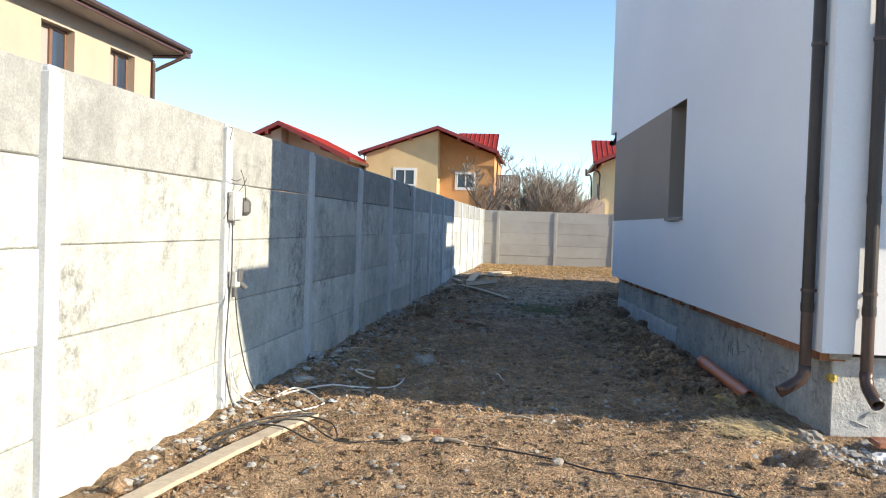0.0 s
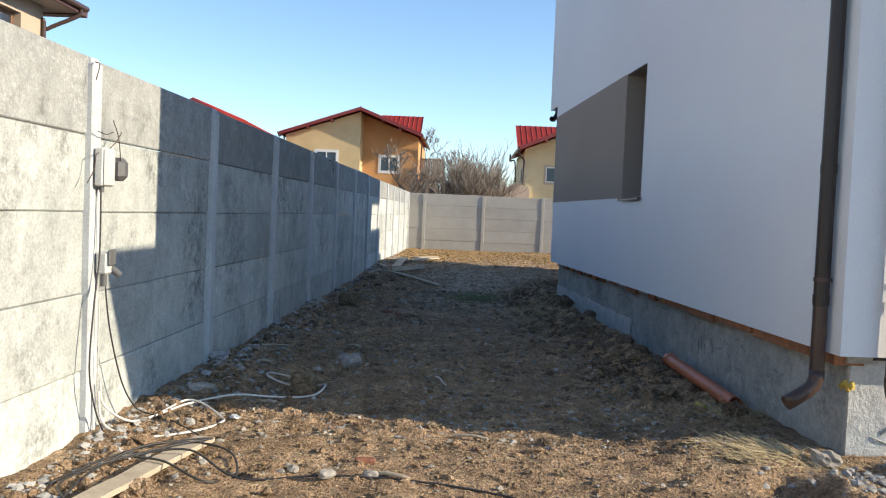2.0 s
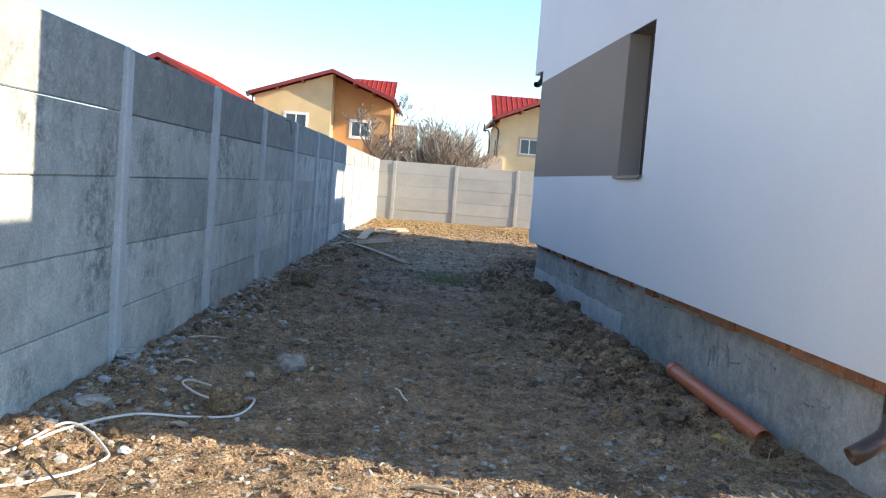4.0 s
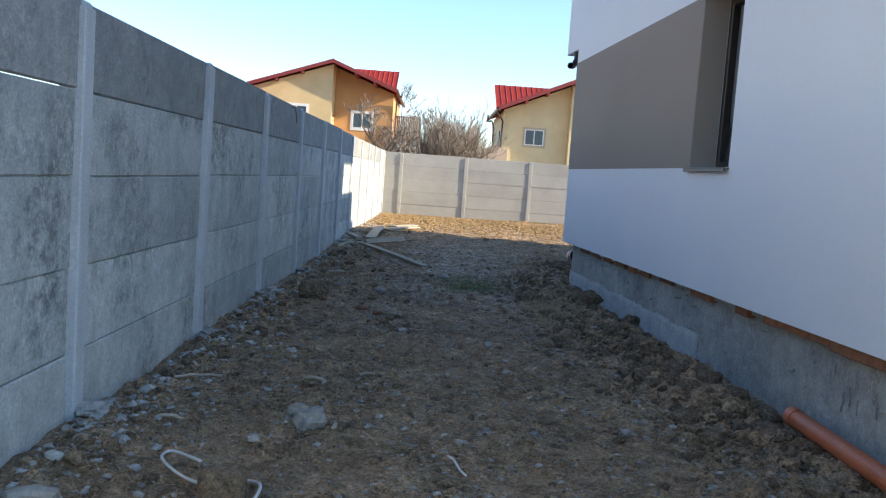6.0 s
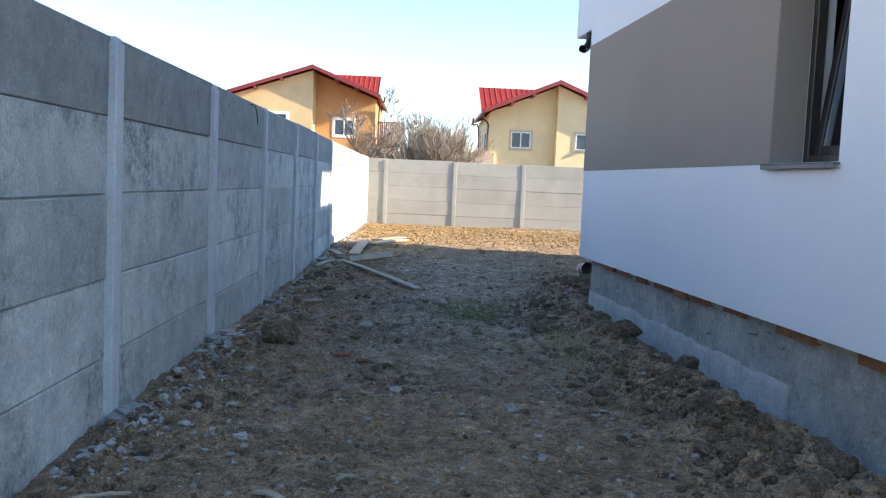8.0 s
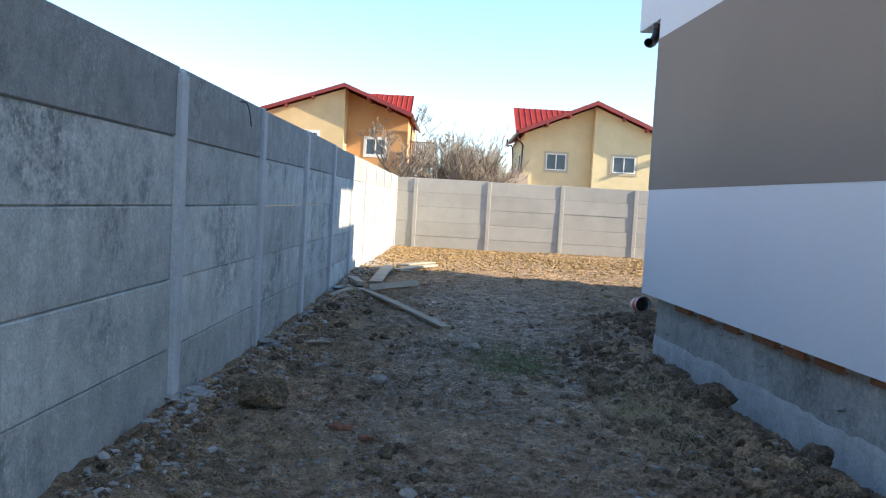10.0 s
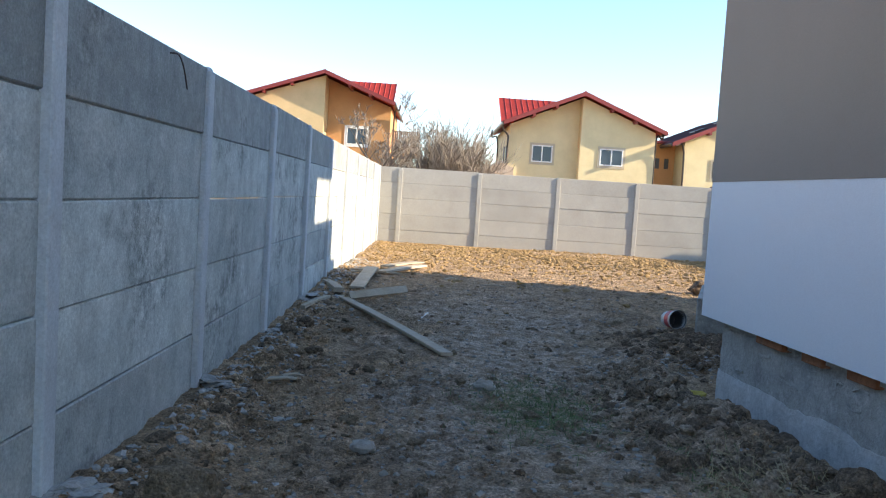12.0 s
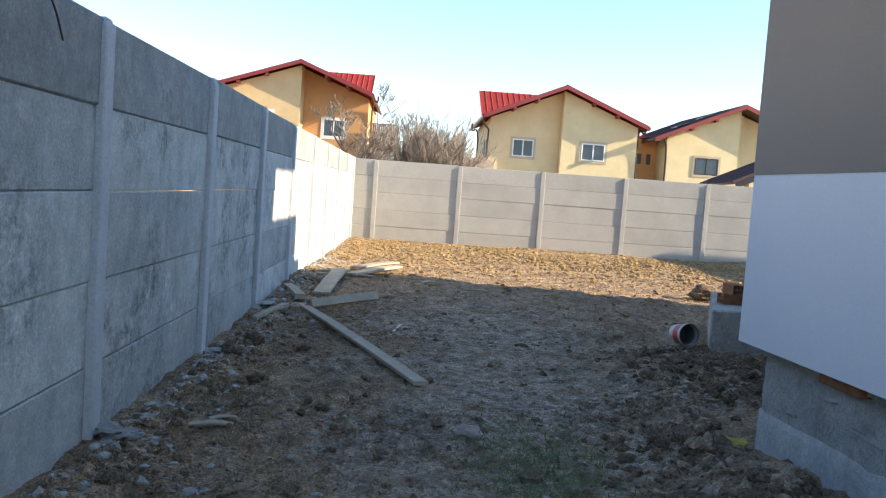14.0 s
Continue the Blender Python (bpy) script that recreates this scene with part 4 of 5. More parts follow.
# ---- bare trees beyond the far fence ----
def bare_tree(name, label, x, y, height, spread, stems, seed, twig_r=0.010, order=4):
    """Tapered trunk or several stems, limbs and many fine leafless twigs."""
    root = thing(name, label, "tree", pose(x, y, -0.1), group="bare trees")
    rnd = random.Random(seed)
    trunk, crown = bmesh.new(), bmesh.new()

    def limb(p, d, length, r, depth):
        pts, q, v = [p], p.copy(), d.copy()
        n = 5
        for _ in range(n):
            v = (v + Vector((rnd.gauss(0, 0.16), rnd.gauss(0, 0.16), rnd.gauss(0.05, 0.10)))).normalized()
            q = q + v * length / n
            pts.append(q.copy())
        bm_tube(trunk if depth < 2 else crown, pts, r, 6 if depth < 2 else 3, depth < 2, 0.45)
        if depth >= order:
            return
        for _ in range(rnd.randint(3, 5) if depth else rnd.randint(4, 6)):
            i = rnd.randint(2, n)
            a = rnd.uniform(0, 2 * math.pi)
            side = Vector((math.cos(a), math.sin(a), rnd.uniform(0.0, 0.7))).normalized()
            limb(pts[i], (v * 0.6 + side * spread).normalized(), length * rnd.uniform(0.45, 0.72), max(r * 0.5, twig_r), depth + 1)

    for k in range(stems):
        a = rnd.uniform(0, 2 * math.pi)
        t = 0.0 if stems == 1 else rnd.uniform(0.15, 0.5)
        limb(Vector((math.cos(a) * 0.15 * (stems > 1), math.sin(a) * 0.15 * (stems > 1), 0)), Vector((math.cos(a) * t, math.sin(a) * t, 1)).normalized(),
             height * rnd.uniform(0.42, 0.55), 0.11 if stems == 1 else 0.05, 0 if stems == 1 else 1)
    part("trunk", trunk, BARK, root)
    part("crown", crown, TWIG, root)
    set_back(root, 1.28, (-0.36, 8.1, 1.42))


bare_tree("bare_tree", "leafless young tree with brown bark behind the fence", -2.75, 45.0, 5.5, 0.8, 1, 5, 0.013, 5)
bare_tree("bare_tree", "leafless pale grey tree with fine twigs", -1.2, 49.0, 5.2, 0.65, 1, 8, 0.011, 5)
bare_tree("bare_tree", "leafless pale grey tree with fine twigs", -0.55, 52.0, 5.0, 0.6, 1, 9, 0.011, 5)
for k, (x, y, h) in enumerate(((-0.1, 50.0, 4.9), (0.9, 50.5, 5.6), (1.6, 51.0, 3.4), (-1.9, 51.5, 4.6), (1.2, 52.5, 4.9), (0.4, 52.0, 5.2))):
    bare_tree("bare_shrub", "leafless many-stemmed shrub behind the fence", x, y, h, 0.30, 20, 20 + k, 0.012)


# ---- loose earth, stones and litter ----
def scatter(name, label, category, material, spots, level=1, jag=0.25, flat=0.6):
    """Many small lumps in one mesh. spots: rows of x, y, radius."""
    shapes = []
    for q in range(9):
        bm = lump((1, 1, 1), 3.1 * q + level, jag * 2.2, level, 0.45 if q % 2 else 0.0)
        bm.verts.ensure_lookup_table()
        shapes.append([v.co[:] for v in bm.verts])
        F = np.array([[v.index for v in f.verts] for f in bm.faces])
        bm.free()
    V = np.array(shapes)
    S = np.asarray(spots)
    n, k = len(S), V.shape[1]
    rng = np.random.default_rng(n)
    P = V[rng.integers(0, len(V), n)] * (1 + rng.uniform(-jag, jag, (n, k, 1)) * 0.5)
    P = P * (S[:, 2, None, None] * np.stack([rng.uniform(0.7, 1.3, n), rng.uniform(0.7, 1.3, n), rng.uniform(flat * 0.7, flat * 1.2, n)], -1)[:, None])
    a = rng.uniform(0, 6.283, n)[:, None]
    X = P[..., 0] * np.cos(a) - P[..., 1] * np.sin(a) + S[:, 0, None]
    Y = P[..., 0] * np.sin(a) + P[..., 1] * np.cos(a) + S[:, 1, None]
    Z = P[..., 2] + (ground_z(S[:, 0], S[:, 1]) + S[:, 2] * 0.12)[:, None]
    me = bpy.data.meshes.new(name)
    me.from_pydata(np.stack([X, Y, Z], -1).reshape(-1, 3).tolist(), [], (F[None] + (np.arange(n) * k)[:, None, None]).reshape(-1, 3).tolist())
    me.materials.append(material)
    return tagged(new(name, me), label, category, kind="stuff")


def strands(name, label, category, material, spots, length, radius, lift=0.3, heading=0.0, fan=3.1416):
    """Thin straws or blades, each a narrow three-sided spike. spots: rows of x, y."""
    rng = np.random.default_rng(len(spots) + 3)
    S = np.asarray(spots)
    n = len(S)
    a, e = heading + rng.uniform(-fan, fan, n), rng.uniform(0, lift, n)
    ln = length * rng.uniform(0.4, 1.4, n)
    d = np.stack([np.cos(a) * np.cos(e), np.sin(a) * np.cos(e), np.sin(e)], -1)
    s = np.stack([-np.sin(a), np.cos(a), np.zeros(n)], -1) * radius
    p = np.stack([S[:, 0], S[:, 1], ground_z(S[:, 0], S[:, 1]) + radius], -1)
    up = np.array([0, 0, radius * 1.2])
    q = p + d * ln[:, None]
    co = np.stack([p - s, p + s, p + up, q - s * 0.6, q + s * 0.6, q + up * 0.6], 1).reshape(-1, 3)
    f = np.array([[0, 3, 5], [0, 5, 2], [1, 2, 5], [1, 5, 4], [0, 1, 4], [0, 4, 3]])
    me = bpy.data.meshes.new(name)
    me.from_pydata(co.tolist(), [], (f[None] + (np.arange(n) * 6)[:, None, None]).reshape(-1, 3).tolist())
    me.materials.append(material)
    return tagged(new(name, me), label, category, kind="stuff")


def yard_spots(n, seed, lo, hi, y0=3.4, y1=32.0, bias=1.6):
    """Places over the bare yard between fence and house, thinning out with distance."""
    rng = np.random.default_rng(seed)
    y = y0 + (y1 - y0) * rng.random(n) ** bias
    right = np.where(y < 15.9, 2.30 - 0.074 * (y - 5.7), 9.0)
    right = np.where(y < 5.5, 3.2, right)
    x = -1.95 + (right + 1.95) * rng.random(n)
    r = lo * (hi / lo) ** (rng.random(n) ** 2.2)
    return np.stack([x, y, r], -1)


def band_spots(n, seed, lo, hi, xc, xs, y0, y1):
    rng = np.random.default_rng(seed)
    y = rng.uniform(y0, y1, n)
    x = np.clip(xc + np.abs(rng.normal(0, xs, n)), -1.97, 9)
    return np.stack([x, y, lo * (hi / lo) ** (rng.random(n) ** 2.0)], -1)


def plinth_spots(n, seed, lo, hi, v0=1.2, v1=10.6):
    rng = np.random.default_rng(seed)
    v = rng.uniform(v0, v1, n)
    u = -np.abs(rng.normal(0.0, 0.38, n)) - 0.02
    x, y = from_house(u, v)
    return np.stack([x, y, lo * (hi / lo) ** (rng.random(n) ** 1.8)], -1)


soil_bits = np.concatenate([yard_spots(16000, 1, 0.004, 0.030), yard_spots(16000, 31, 0.003, 0.014, 3.4, 9.0, 1.0), yard_spots(15000, 32, 0.004, 0.026, 6.0, 22.0, 1.0), plinth_spots(2600, 2, 0.010, 0.075), band_spots(2200, 3, 0.008, 0.055, -1.95, 0.35, 3.4, 24)])
scatter("earth_clods", "crumbled brown earth clods over the yard", "earth", SOIL, soil_bits, 1, 0.3, 0.7)
lumps = plinth_spots(300, 41, 0.022, 0.105, 2.4, 9.6)
lumps[:, 0] -= 0.08
fence_lumps = band_spots(130, 42, 0.02, 0.075, -1.88, 0.16, 8.0, 22.0)
mx, my = from_house(0.75, 11.6)
mound = np.random.default_rng(48)
scatter("dark_mound", "dark crumbled earth heaped by the house corner", "earth", CLOD, np.stack([mx + mound.normal(0, 0.38, 900), my + mound.normal(0, 0.5, 900), 0.012 * 6 ** (mound.random(900) ** 2)], -1), 1, 0.3, 0.65)
scatter("heaped_clods", "dark heaped clods along the plinth and fence foot", "earth", CLOD, np.concatenate([lumps, fence_lumps]), 2, 0.2, 0.75)
scatter("plinth_crumbs", "small dark earth crumbs over the heap by the plinth", "earth", CLOD, plinth_spots(2600, 49, 0.008, 0.042, 1.6, 9.8), 1, 0.3, 0.75)
# clods whose dark colour also deepens the shaded part of the yard
scatter("dark_clods", "dark clods strewn over the yard, deepening its shade", "earth", CLOD, yard_spots(1500, 45, 0.007, 0.038, 5.6, 26.0, 1.1), 1, 0.3, 0.7)
chips = yard_spots(11000, 43, 0.003, 0.023, 5.6, 24.0, 1.1)
scatter("pale_chips", "small pale stone and mortar chips in the earth", "gravel", STONE, chips, 1, 0.35, 0.6)
scatter("mortar_chips", "pale mortar and plaster chips strewn over the earth", "rubble", CRUMB, yard_spots(1500, 46, 0.006, 0.026, 5.7, 21.0, 1.1), 1, 0.35, 0.55)
scatter("brown_lumps", "crumbling brown earth lumps over the yard", "earth", CLOD_L, yard_spots(800, 47, 0.012, 0.055, 4.2, 24.0, 1.2), 2, 0.3, 0.65)
dust = np.random.default_rng(44)
scatter("mortar_dust", "pale crumbled mortar patch on the earth", "rubble", STONE, np.stack([1.75 + dust.normal(0, 0.32, 500), 16.5 + dust.normal(0, 0.28, 500), 0.004 * 7 ** (dust.random(500) ** 2)], -1), 1, 0.3, 0.4)
scatter("gravel", "scattered grey stones and brick chips in the earth", "gravel", STONE, np.concatenate([yard_spots(6500, 5, 0.003, 0.026), plinth_spots(260, 6, 0.006, 0.03)]), 1, 0.25, 0.55)
feet = [FENCE_Y0 + k * PITCH for k in range(5, 14)]
rng = np.random.default_rng(11)
post_crumbs = np.concatenate([np.stack([-1.97 + np.abs(rng.normal(0.02, 0.13, 120)), y + rng.normal(0, 0.22, 120), 0.005 * 6 ** (rng.random(120) ** 1.8)], -1) for y in feet])
scatter("concrete_crumbs", "pale spilled concrete crumbs along the fence foot", "rubble", CRUMB,
        np.concatenate([post_crumbs, band_spots(3000, 12, 0.005, 0.042, -1.96, 0.24, 3.4, 26)]), 1, 0.3, 0.6)
cx, cy = from_house(0.35, -0.32)
corner = np.stack([cx + rng.normal(0.05, 0.32, 900), cy + rng.normal(0, 0.20, 900) - 0.10, 0.005 * 8 ** (rng.random(900) ** 1.8)], -1)
scatter("mortar_rubble", "white mortar rubble heaped at the house corner", "rubble", CRUMB, corner, 1, 0.3, 0.6)
# these clods paint the sunlit look of the ground before the far fence
far_heap = np.stack([rng.uniform(-1.9, 9, 15000), 32.9 - np.abs(rng.normal(0, 4.2, 15000)), 0.012 * 5 ** (rng.random(15000) ** 2)], -1)
scatter("far_clods", "earth clods before the far fence, sun warmth in their ochre colour", "earth", OCHRE, far_heap, 1, 0.3, 0.55)
straw_xy = np.concatenate([yard_spots(4200, 21, 1, 1, 3.4, 9.5, 1.0)[:, :2], yard_spots(900, 22, 1, 1, 7.0, 18.0)[:, :2]])
strands("straw", "dry straw trodden into the earth", "straw", STRAW, straw_xy, 0.06, 0.0013, 0.25)
hx, hy = from_house(-0.50, 0.02)
heap = np.stack([hx + 0.12 + rng.normal(0, 0.20, 900), hy - 0.04 + rng.normal(0, 0.08, 900)], -1)
strands("straw_heap", "loose heap of dry straw by the house corner", "straw", STRAW, heap, 0.11, 0.0014, 0.5, 2.9, 1.2)
tuft = np.stack([0.36 + rng.normal(0, 0.24, 1500), 14.60 + rng.normal(0, 0.42, 1500)], -1)
strands("grass_patch", "thin green grass coming up in the earth", "grass", GRASS, np.concatenate([tuft, np.stack([1.12 + rng.normal(0, 0.13, 220), 13.3 + rng.normal(0, 0.25, 220)], -1)]), 0.045, 0.0026, 1.2)
dry = np.stack([1.25 + rng.normal(0, 0.15, 1500), 12.7 + rng.normal(0, 0.42, 1500)], -1)
strands("dry_grass", "tuft of dry pale grass beside the plinth", "grass", STRAW, dry, 0.09, 0.0022, 0.9)
px, py = from_house(-0.18, 1.15)
strands("dry_grass", "dry grass stalks by the orange pipe", "grass", STRAW, np.stack([px + rng.normal(0, 0.14, 350), py + rng.normal(0, 0.15, 350)], -1), 0.13, 0.0015, 1.0)


def rock(name, label, x, y, size, seed, material=None, rough=0.35, angular=0.0, turn=0, sink=0.25, category="stone", level=3):
    ob = part(name, lump(size, seed, rough, level, angular), material or STONE, None, "", smooth=False)
    ob.matrix_basis = pose(x, y, gz(x, y) + size[2] * (1 - sink), 0, 0, turn)
    return tagged(ob, label, category)


rock("stone", "pale broken stone with sharp faces", -0.79, 7.93, (0.085, 0.07, 0.07), 3, CRUMB, 0.6, 0.35, 20, level=2)
rock("stone", "rounded grey stone on the earth", -0.90, 8.10, (0.06, 0.05, 0.04), 4)
rock("clod", "large square-edged clod of earth weighing down a cable", -1.02, 6.92, (0.115, 0.10, 0.10), 6, CLOD_L, 0.2, 0.55, 10, 0.15, "earth clod")
rock("stone", "flat grey concrete lump at the fence foot", -1.76, 6.78, (0.12, 0.07, 0.035), 7, STONE, 0.5, 0.3, 15, level=2)
rock("stone", "large brown stone by the fence", -1.43, 12.40, (0.16, 0.12, 0.12), 9, CLOD_L, 0.30, 0.7, -10, 0.15, level=3)
rock("stone", "rounded grey stone half sunk in the earth", -0.76, 13.50, (0.075, 0.06, 0.045), 10)
rock("stone", "small pale stone on the earth", -0.01, 15.0, (0.085, 0.05, 0.045), 13)
rock("clod", "dark clod of earth against the plinth", 1.80, 11.55, (0.09, 0.08, 0.075), 14, CLOD, 0.28, 0, 0, 0.2, "earth clod")
rock("clod", "dark clod of earth against the plinth", 1.62, 12.75, (0.12, 0.11, 0.10), 15, CLOD, 0.28, 0, 0, 0.2, "earth clod")
rock("clod", "flat grey-brown clod beside the orange pipe", 1.80, 7.45, (0.10, 0.09, 0.05), 16, CLOD_L, 0.3, 0.3, 30, 0.2, "earth clod")
rock("clod", "clod of earth lying in front of the orange pipe", 2.13, 6.72, (0.085, 0.06, 0.06), 17, CLOD, 0.4, 0, 0, 0.2, "earth clod")
rock("stone", "grey concrete lump at the plinth corner", 2.30, 5.62, (0.08, 0.07, 0.06), 18, STONE, 0.5, 0.3, 0, 0.2)
rock("clod", "dark clod of earth near the terrace", 4.17, 22.9, (0.22, 0.18, 0.13), 19, CLOD, 0.32, 0, 0, 0.2, "earth clod")
rock("clod", "dark clod at the fence foot", -1.80, 17.05, (0.085, 0.08, 0.07), 23, CLOD, 0.32, 0, 0, 0.2, "earth clod")
rock("clod", "dark clod at the fence foot", -1.68, 17.46, (0.08, 0.075, 0.06), 24, CLOD, 0.32, 0, 0, 0.2, "earth clod")
for k, (x, y, s) in enumerate(((-0.30, 4.95, 0.045), (-0.52, 4.92, 0.05), (0.50, 4.62, 0.05), (-0.72, 5.05, 0.04), (0.02, 7.78, 0.035), (-1.05, 7.65, 0.04), (1.02, 8.3, 0.04), (0.35, 10.6, 0.05), (-0.4, 10.9, 0.05))):
    rock("stone", "small pale stone lying on the earth", x, y, (s, s * 0.75, s * 0.55), 60 + k, STONE, 0.35, 0.3, k * 40, 0.2, level=2)


for k, yy in enumerate(feet[1:7]):
    rock("concrete_spill", "pale hardened concrete spill round the post foot", -1.93, yy + 0.03, (0.08 + 0.03 * (k % 3), 0.11 + 0.03 * (k % 2), 0.032), 80 + k, CRUMB, 1.0, 0.0, 25 * k, 0.4, "concrete spill")


def board(label, a, b, width, thick, material=None, za=None, zb=None, roll=0.0, category="board", name="board", seed=1):
    """A sawn board lying from a to b, slightly bowed, with worn edges."""
    ax, ay = a
    bx, by = b
    z0, z1 = (gz(ax, ay) if za is None else za), (gz(bx, by) if zb is None else zb)
    length = math.dist((ax, ay, z0), (bx, by, z1))
    rnd = random.Random(seed)
    bm = bmesh.new()
    n = 12
    prev = None
    for i in range(n + 1):
        x = length * i / n
        bow = 0.012 * math.sin(math.pi * i / n) * rnd.uniform(0.7, 1.3)
        w, t, c = width / 2 * rnd.uniform(0.97, 1.03), thick, 0.004
        ring = [bm.verts.new((x, py, pz + bow)) for py, pz in ((-w, c), (-w + c, 0), (w - c, 0), (w, c), (w, t - c), (w - c, t), (-w + c, t), (-w, t - c))]
        if prev:
            for k in range(8):
                bm.faces.new((prev[k], prev[(k + 1) % 8], ring[(k + 1) % 8], ring[k]))
        else:
            bm.faces.new(ring)
        prev = ring
    bm.faces.new(prev[::-1])
    ob = part(name, bm, material or WOOD)
    head = math.degrees(math.atan2(by - ay, bx - ax))
    rise = math.degrees(math.asin((z1 - z0) / length))
    ob.matrix_basis = Matrix.Translation((ax, ay, z0 + 0.004)) @ pose(0, 0, 0, 0, 0, head) @ pose(0, 0, 0, 0, -rise, 0) @ pose(0, 0, 0, roll, 0, 0)
    return tagged(ob, label, category)


board("long weathered pine board lying in the sun by the fence", (-1.295, 5.38), (-1.66, 3.0), 0.12, 0.028, za=gz(-1.3, 5.38) + 0.03, zb=gz(-1.66, 3.0) + 0.02)
board("long narrow weathered board lying across the earth", (-0.26, 16.16), (-1.59, 19.77), 0.11, 0.03, za=gz(-0.26, 16.16) + 0.01, zb=gz(-1.59, 19.77) + 0.02, seed=2)
board("short grey timber end by the fence foot", (-1.63, 19.98), (-1.92, 20.95), 0.12, 0.06, za=gz(-1.63, 19.98) + 0.04, seed=3)
board("board standing on its edge in the earth", (-1.47, 19.66), (-0.76, 20.31), 0.10, 0.035, za=gz(-1.4, 19.75) + 0.05, zb=gz(-0.7, 20.15) + 0.05, roll=62, seed=4)
board("wide short board in the pile", (-1.44, 20.48), (-1.36, 22.2), 0.20, 0.03, za=gz(-1.44, 20.48) + 0.01, zb=gz(-1.36, 22.2) + 0.09, seed=5)
board("pale sunlit board on the pile", (-1.20, 23.0), (-0.62, 24.6), 0.16, 0.03, za=gz(-1.2, 23.0) + 0.08, zb=gz(-0.62, 24.6) + 0.10, seed=6)
board("grey board on the pile", (-1.20, 22.2), (-0.56, 23.9), 0.16, 0.035, za=gz(-1.2, 22.2) + 0.02, zb=gz(-0.56, 23.9) + 0.06, seed=7)
board("thin lath at the back of the pile", (-1.85, 22.6), (-1.0, 22.9), 0.05, 0.03, seed=8)
board("thin lath at the back of the pile", (-1.7, 22.2), (-0.9, 22.35), 0.05, 0.025, za=gz(-1.7, 22.2) + 0.03, zb=gz(-0.9, 22.35) + 0.05, seed=9)
board("grey timber offcut by the fence", (-1.88, 18.47), (-1.70, 19.41), 0.06, 0.04, seed=10)
for k, (a, b, w) in enumerate((((-1.80, 8.78), (-1.55, 9.02), 0.022), ((-0.98, 8.98), (-0.84, 8.88), 0.04), ((-0.64, 9.2), (-0.54, 9.26), 0.025), ((-1.27, 6.60), (-1.15, 6.55), 0.045),
                               ((-0.66, 7.88), (-0.65, 8.0), 0.03), ((-1.62, 7.92), (-1.5, 7.95), 0.022), ((-1.59, 14.99), (-1.35, 15.02), 0.06), ((-1.50, 15.09), (-1.36, 15.19), 0.045),
                               ((0.12, 5.86), (0.33, 5.80), 0.022), ((-0.1, 4.9), (-0.28, 4.99), 0.03), ((0.4, 21.8), (0.75, 21.85), 0.04), ((-0.2, 22.2), (0.0, 22.4), 0.05))):
    board("small split wood offcut on the earth", a, b, w, 0.016, seed=30 + k, name="wood_offcut", category="offcut")
board("thin white plastic strip on the earth", (-0.54, 18.49), (-0.44, 19.10), 0.03, 0.008, CABLE_W, name="plastic_strip", category="litter", seed=50)


def brick(label, x, y, size, turn, material=None, z=None, holes=False, tilt=0):
    """A clay brick; hollow ones show a row of square cells in their end."""
    root = thing("brick", label, "brick", pose(x, y, gz(x, y) if z is None else z, tilt, 0, turn), group="clay bricks")
    L, W, Hh = size
    if not holes:
        part("body", box(-L / 2, L / 2, -W / 2, W / 2, 0, Hh, 0.007), material or BRICK_D, root)
        return root
    bm, wall, rows, cols = bmesh.new(), 0.011, 2, 4
    for r in range(rows + 1):
        z0 = r * (Hh - wall) / rows
        bm_box(bm, -L / 2, L / 2, -W / 2, W / 2, z0, z0 + wall)
    for c in range(cols + 1):
        y0 = -W / 2 + c * (W - wall) / cols
        bm_box(bm, -L / 2 + 0.0005, L / 2 - 0.0005, y0 + 0.0005, y0 + wall - 0.0005, 0.0005, Hh - 0.0005)
    part("body", bm, TERRA, root, "hollow ribbed clay body")
    return root


bx, by = from_house(0.62, -0.28)
brick("hollow terracotta block with open cells at the house corner", bx, by, (0.24, 0.14, 0.10), 118, holes=True)
bx, by = from_house(0.42, -0.20)
brick("broken flat terracotta tile on the rubble", bx, by, (0.26, 0.14, 0.035), 10, tilt=8, z=gz(bx, by) + 0.05)
for u, v, turn, size in ((0.78, -0.16, 75, (0.22, 0.12, 0.09)), (0.95, -0.42, 20, (0.20, 0.12, 0.03)), (0.50, -0.78, 140, (0.14, 0.09, 0.025)), (0.34, -0.95, 60, (0.10, 0.07, 0.022))):
    bx, by = from_house(u, v)
    brick("broken terracotta block piece in the rubble", bx, by, size, turn, TERRA, tilt=9)
bx, by = from_house(0.60, -0.60)
brick("broken terracotta piece on the rubble", bx, by, (0.12, 0.08, 0.05), 40)
brick("red brick fragment in the earth", -0.87, 12.03, (0.14, 0.07, 0.03), -15, tilt=6)
brick("red brick fragment in the earth", -0.70, 11.86, (0.09, 0.05, 0.03), 20)
brick("pink brick fragment in the sun", -0.36, 5.22, (0.11, 0.06, 0.03), 10)
for r in range(2):
    for c in range(2):
        brick("red hollow brick in a rough stack on the terrace", 2.98 + c * 0.27 + 0.02 * math.sin(r * 2.1 + c), 18.80 + 0.02 * math.cos(r * 1.7), (0.25, 0.16, 0.105),
              4 + 5 * math.sin(r * 3.3 + c * 1.3) + 90 * (r % 2), z=0.506 + r * 0.107, holes=True)


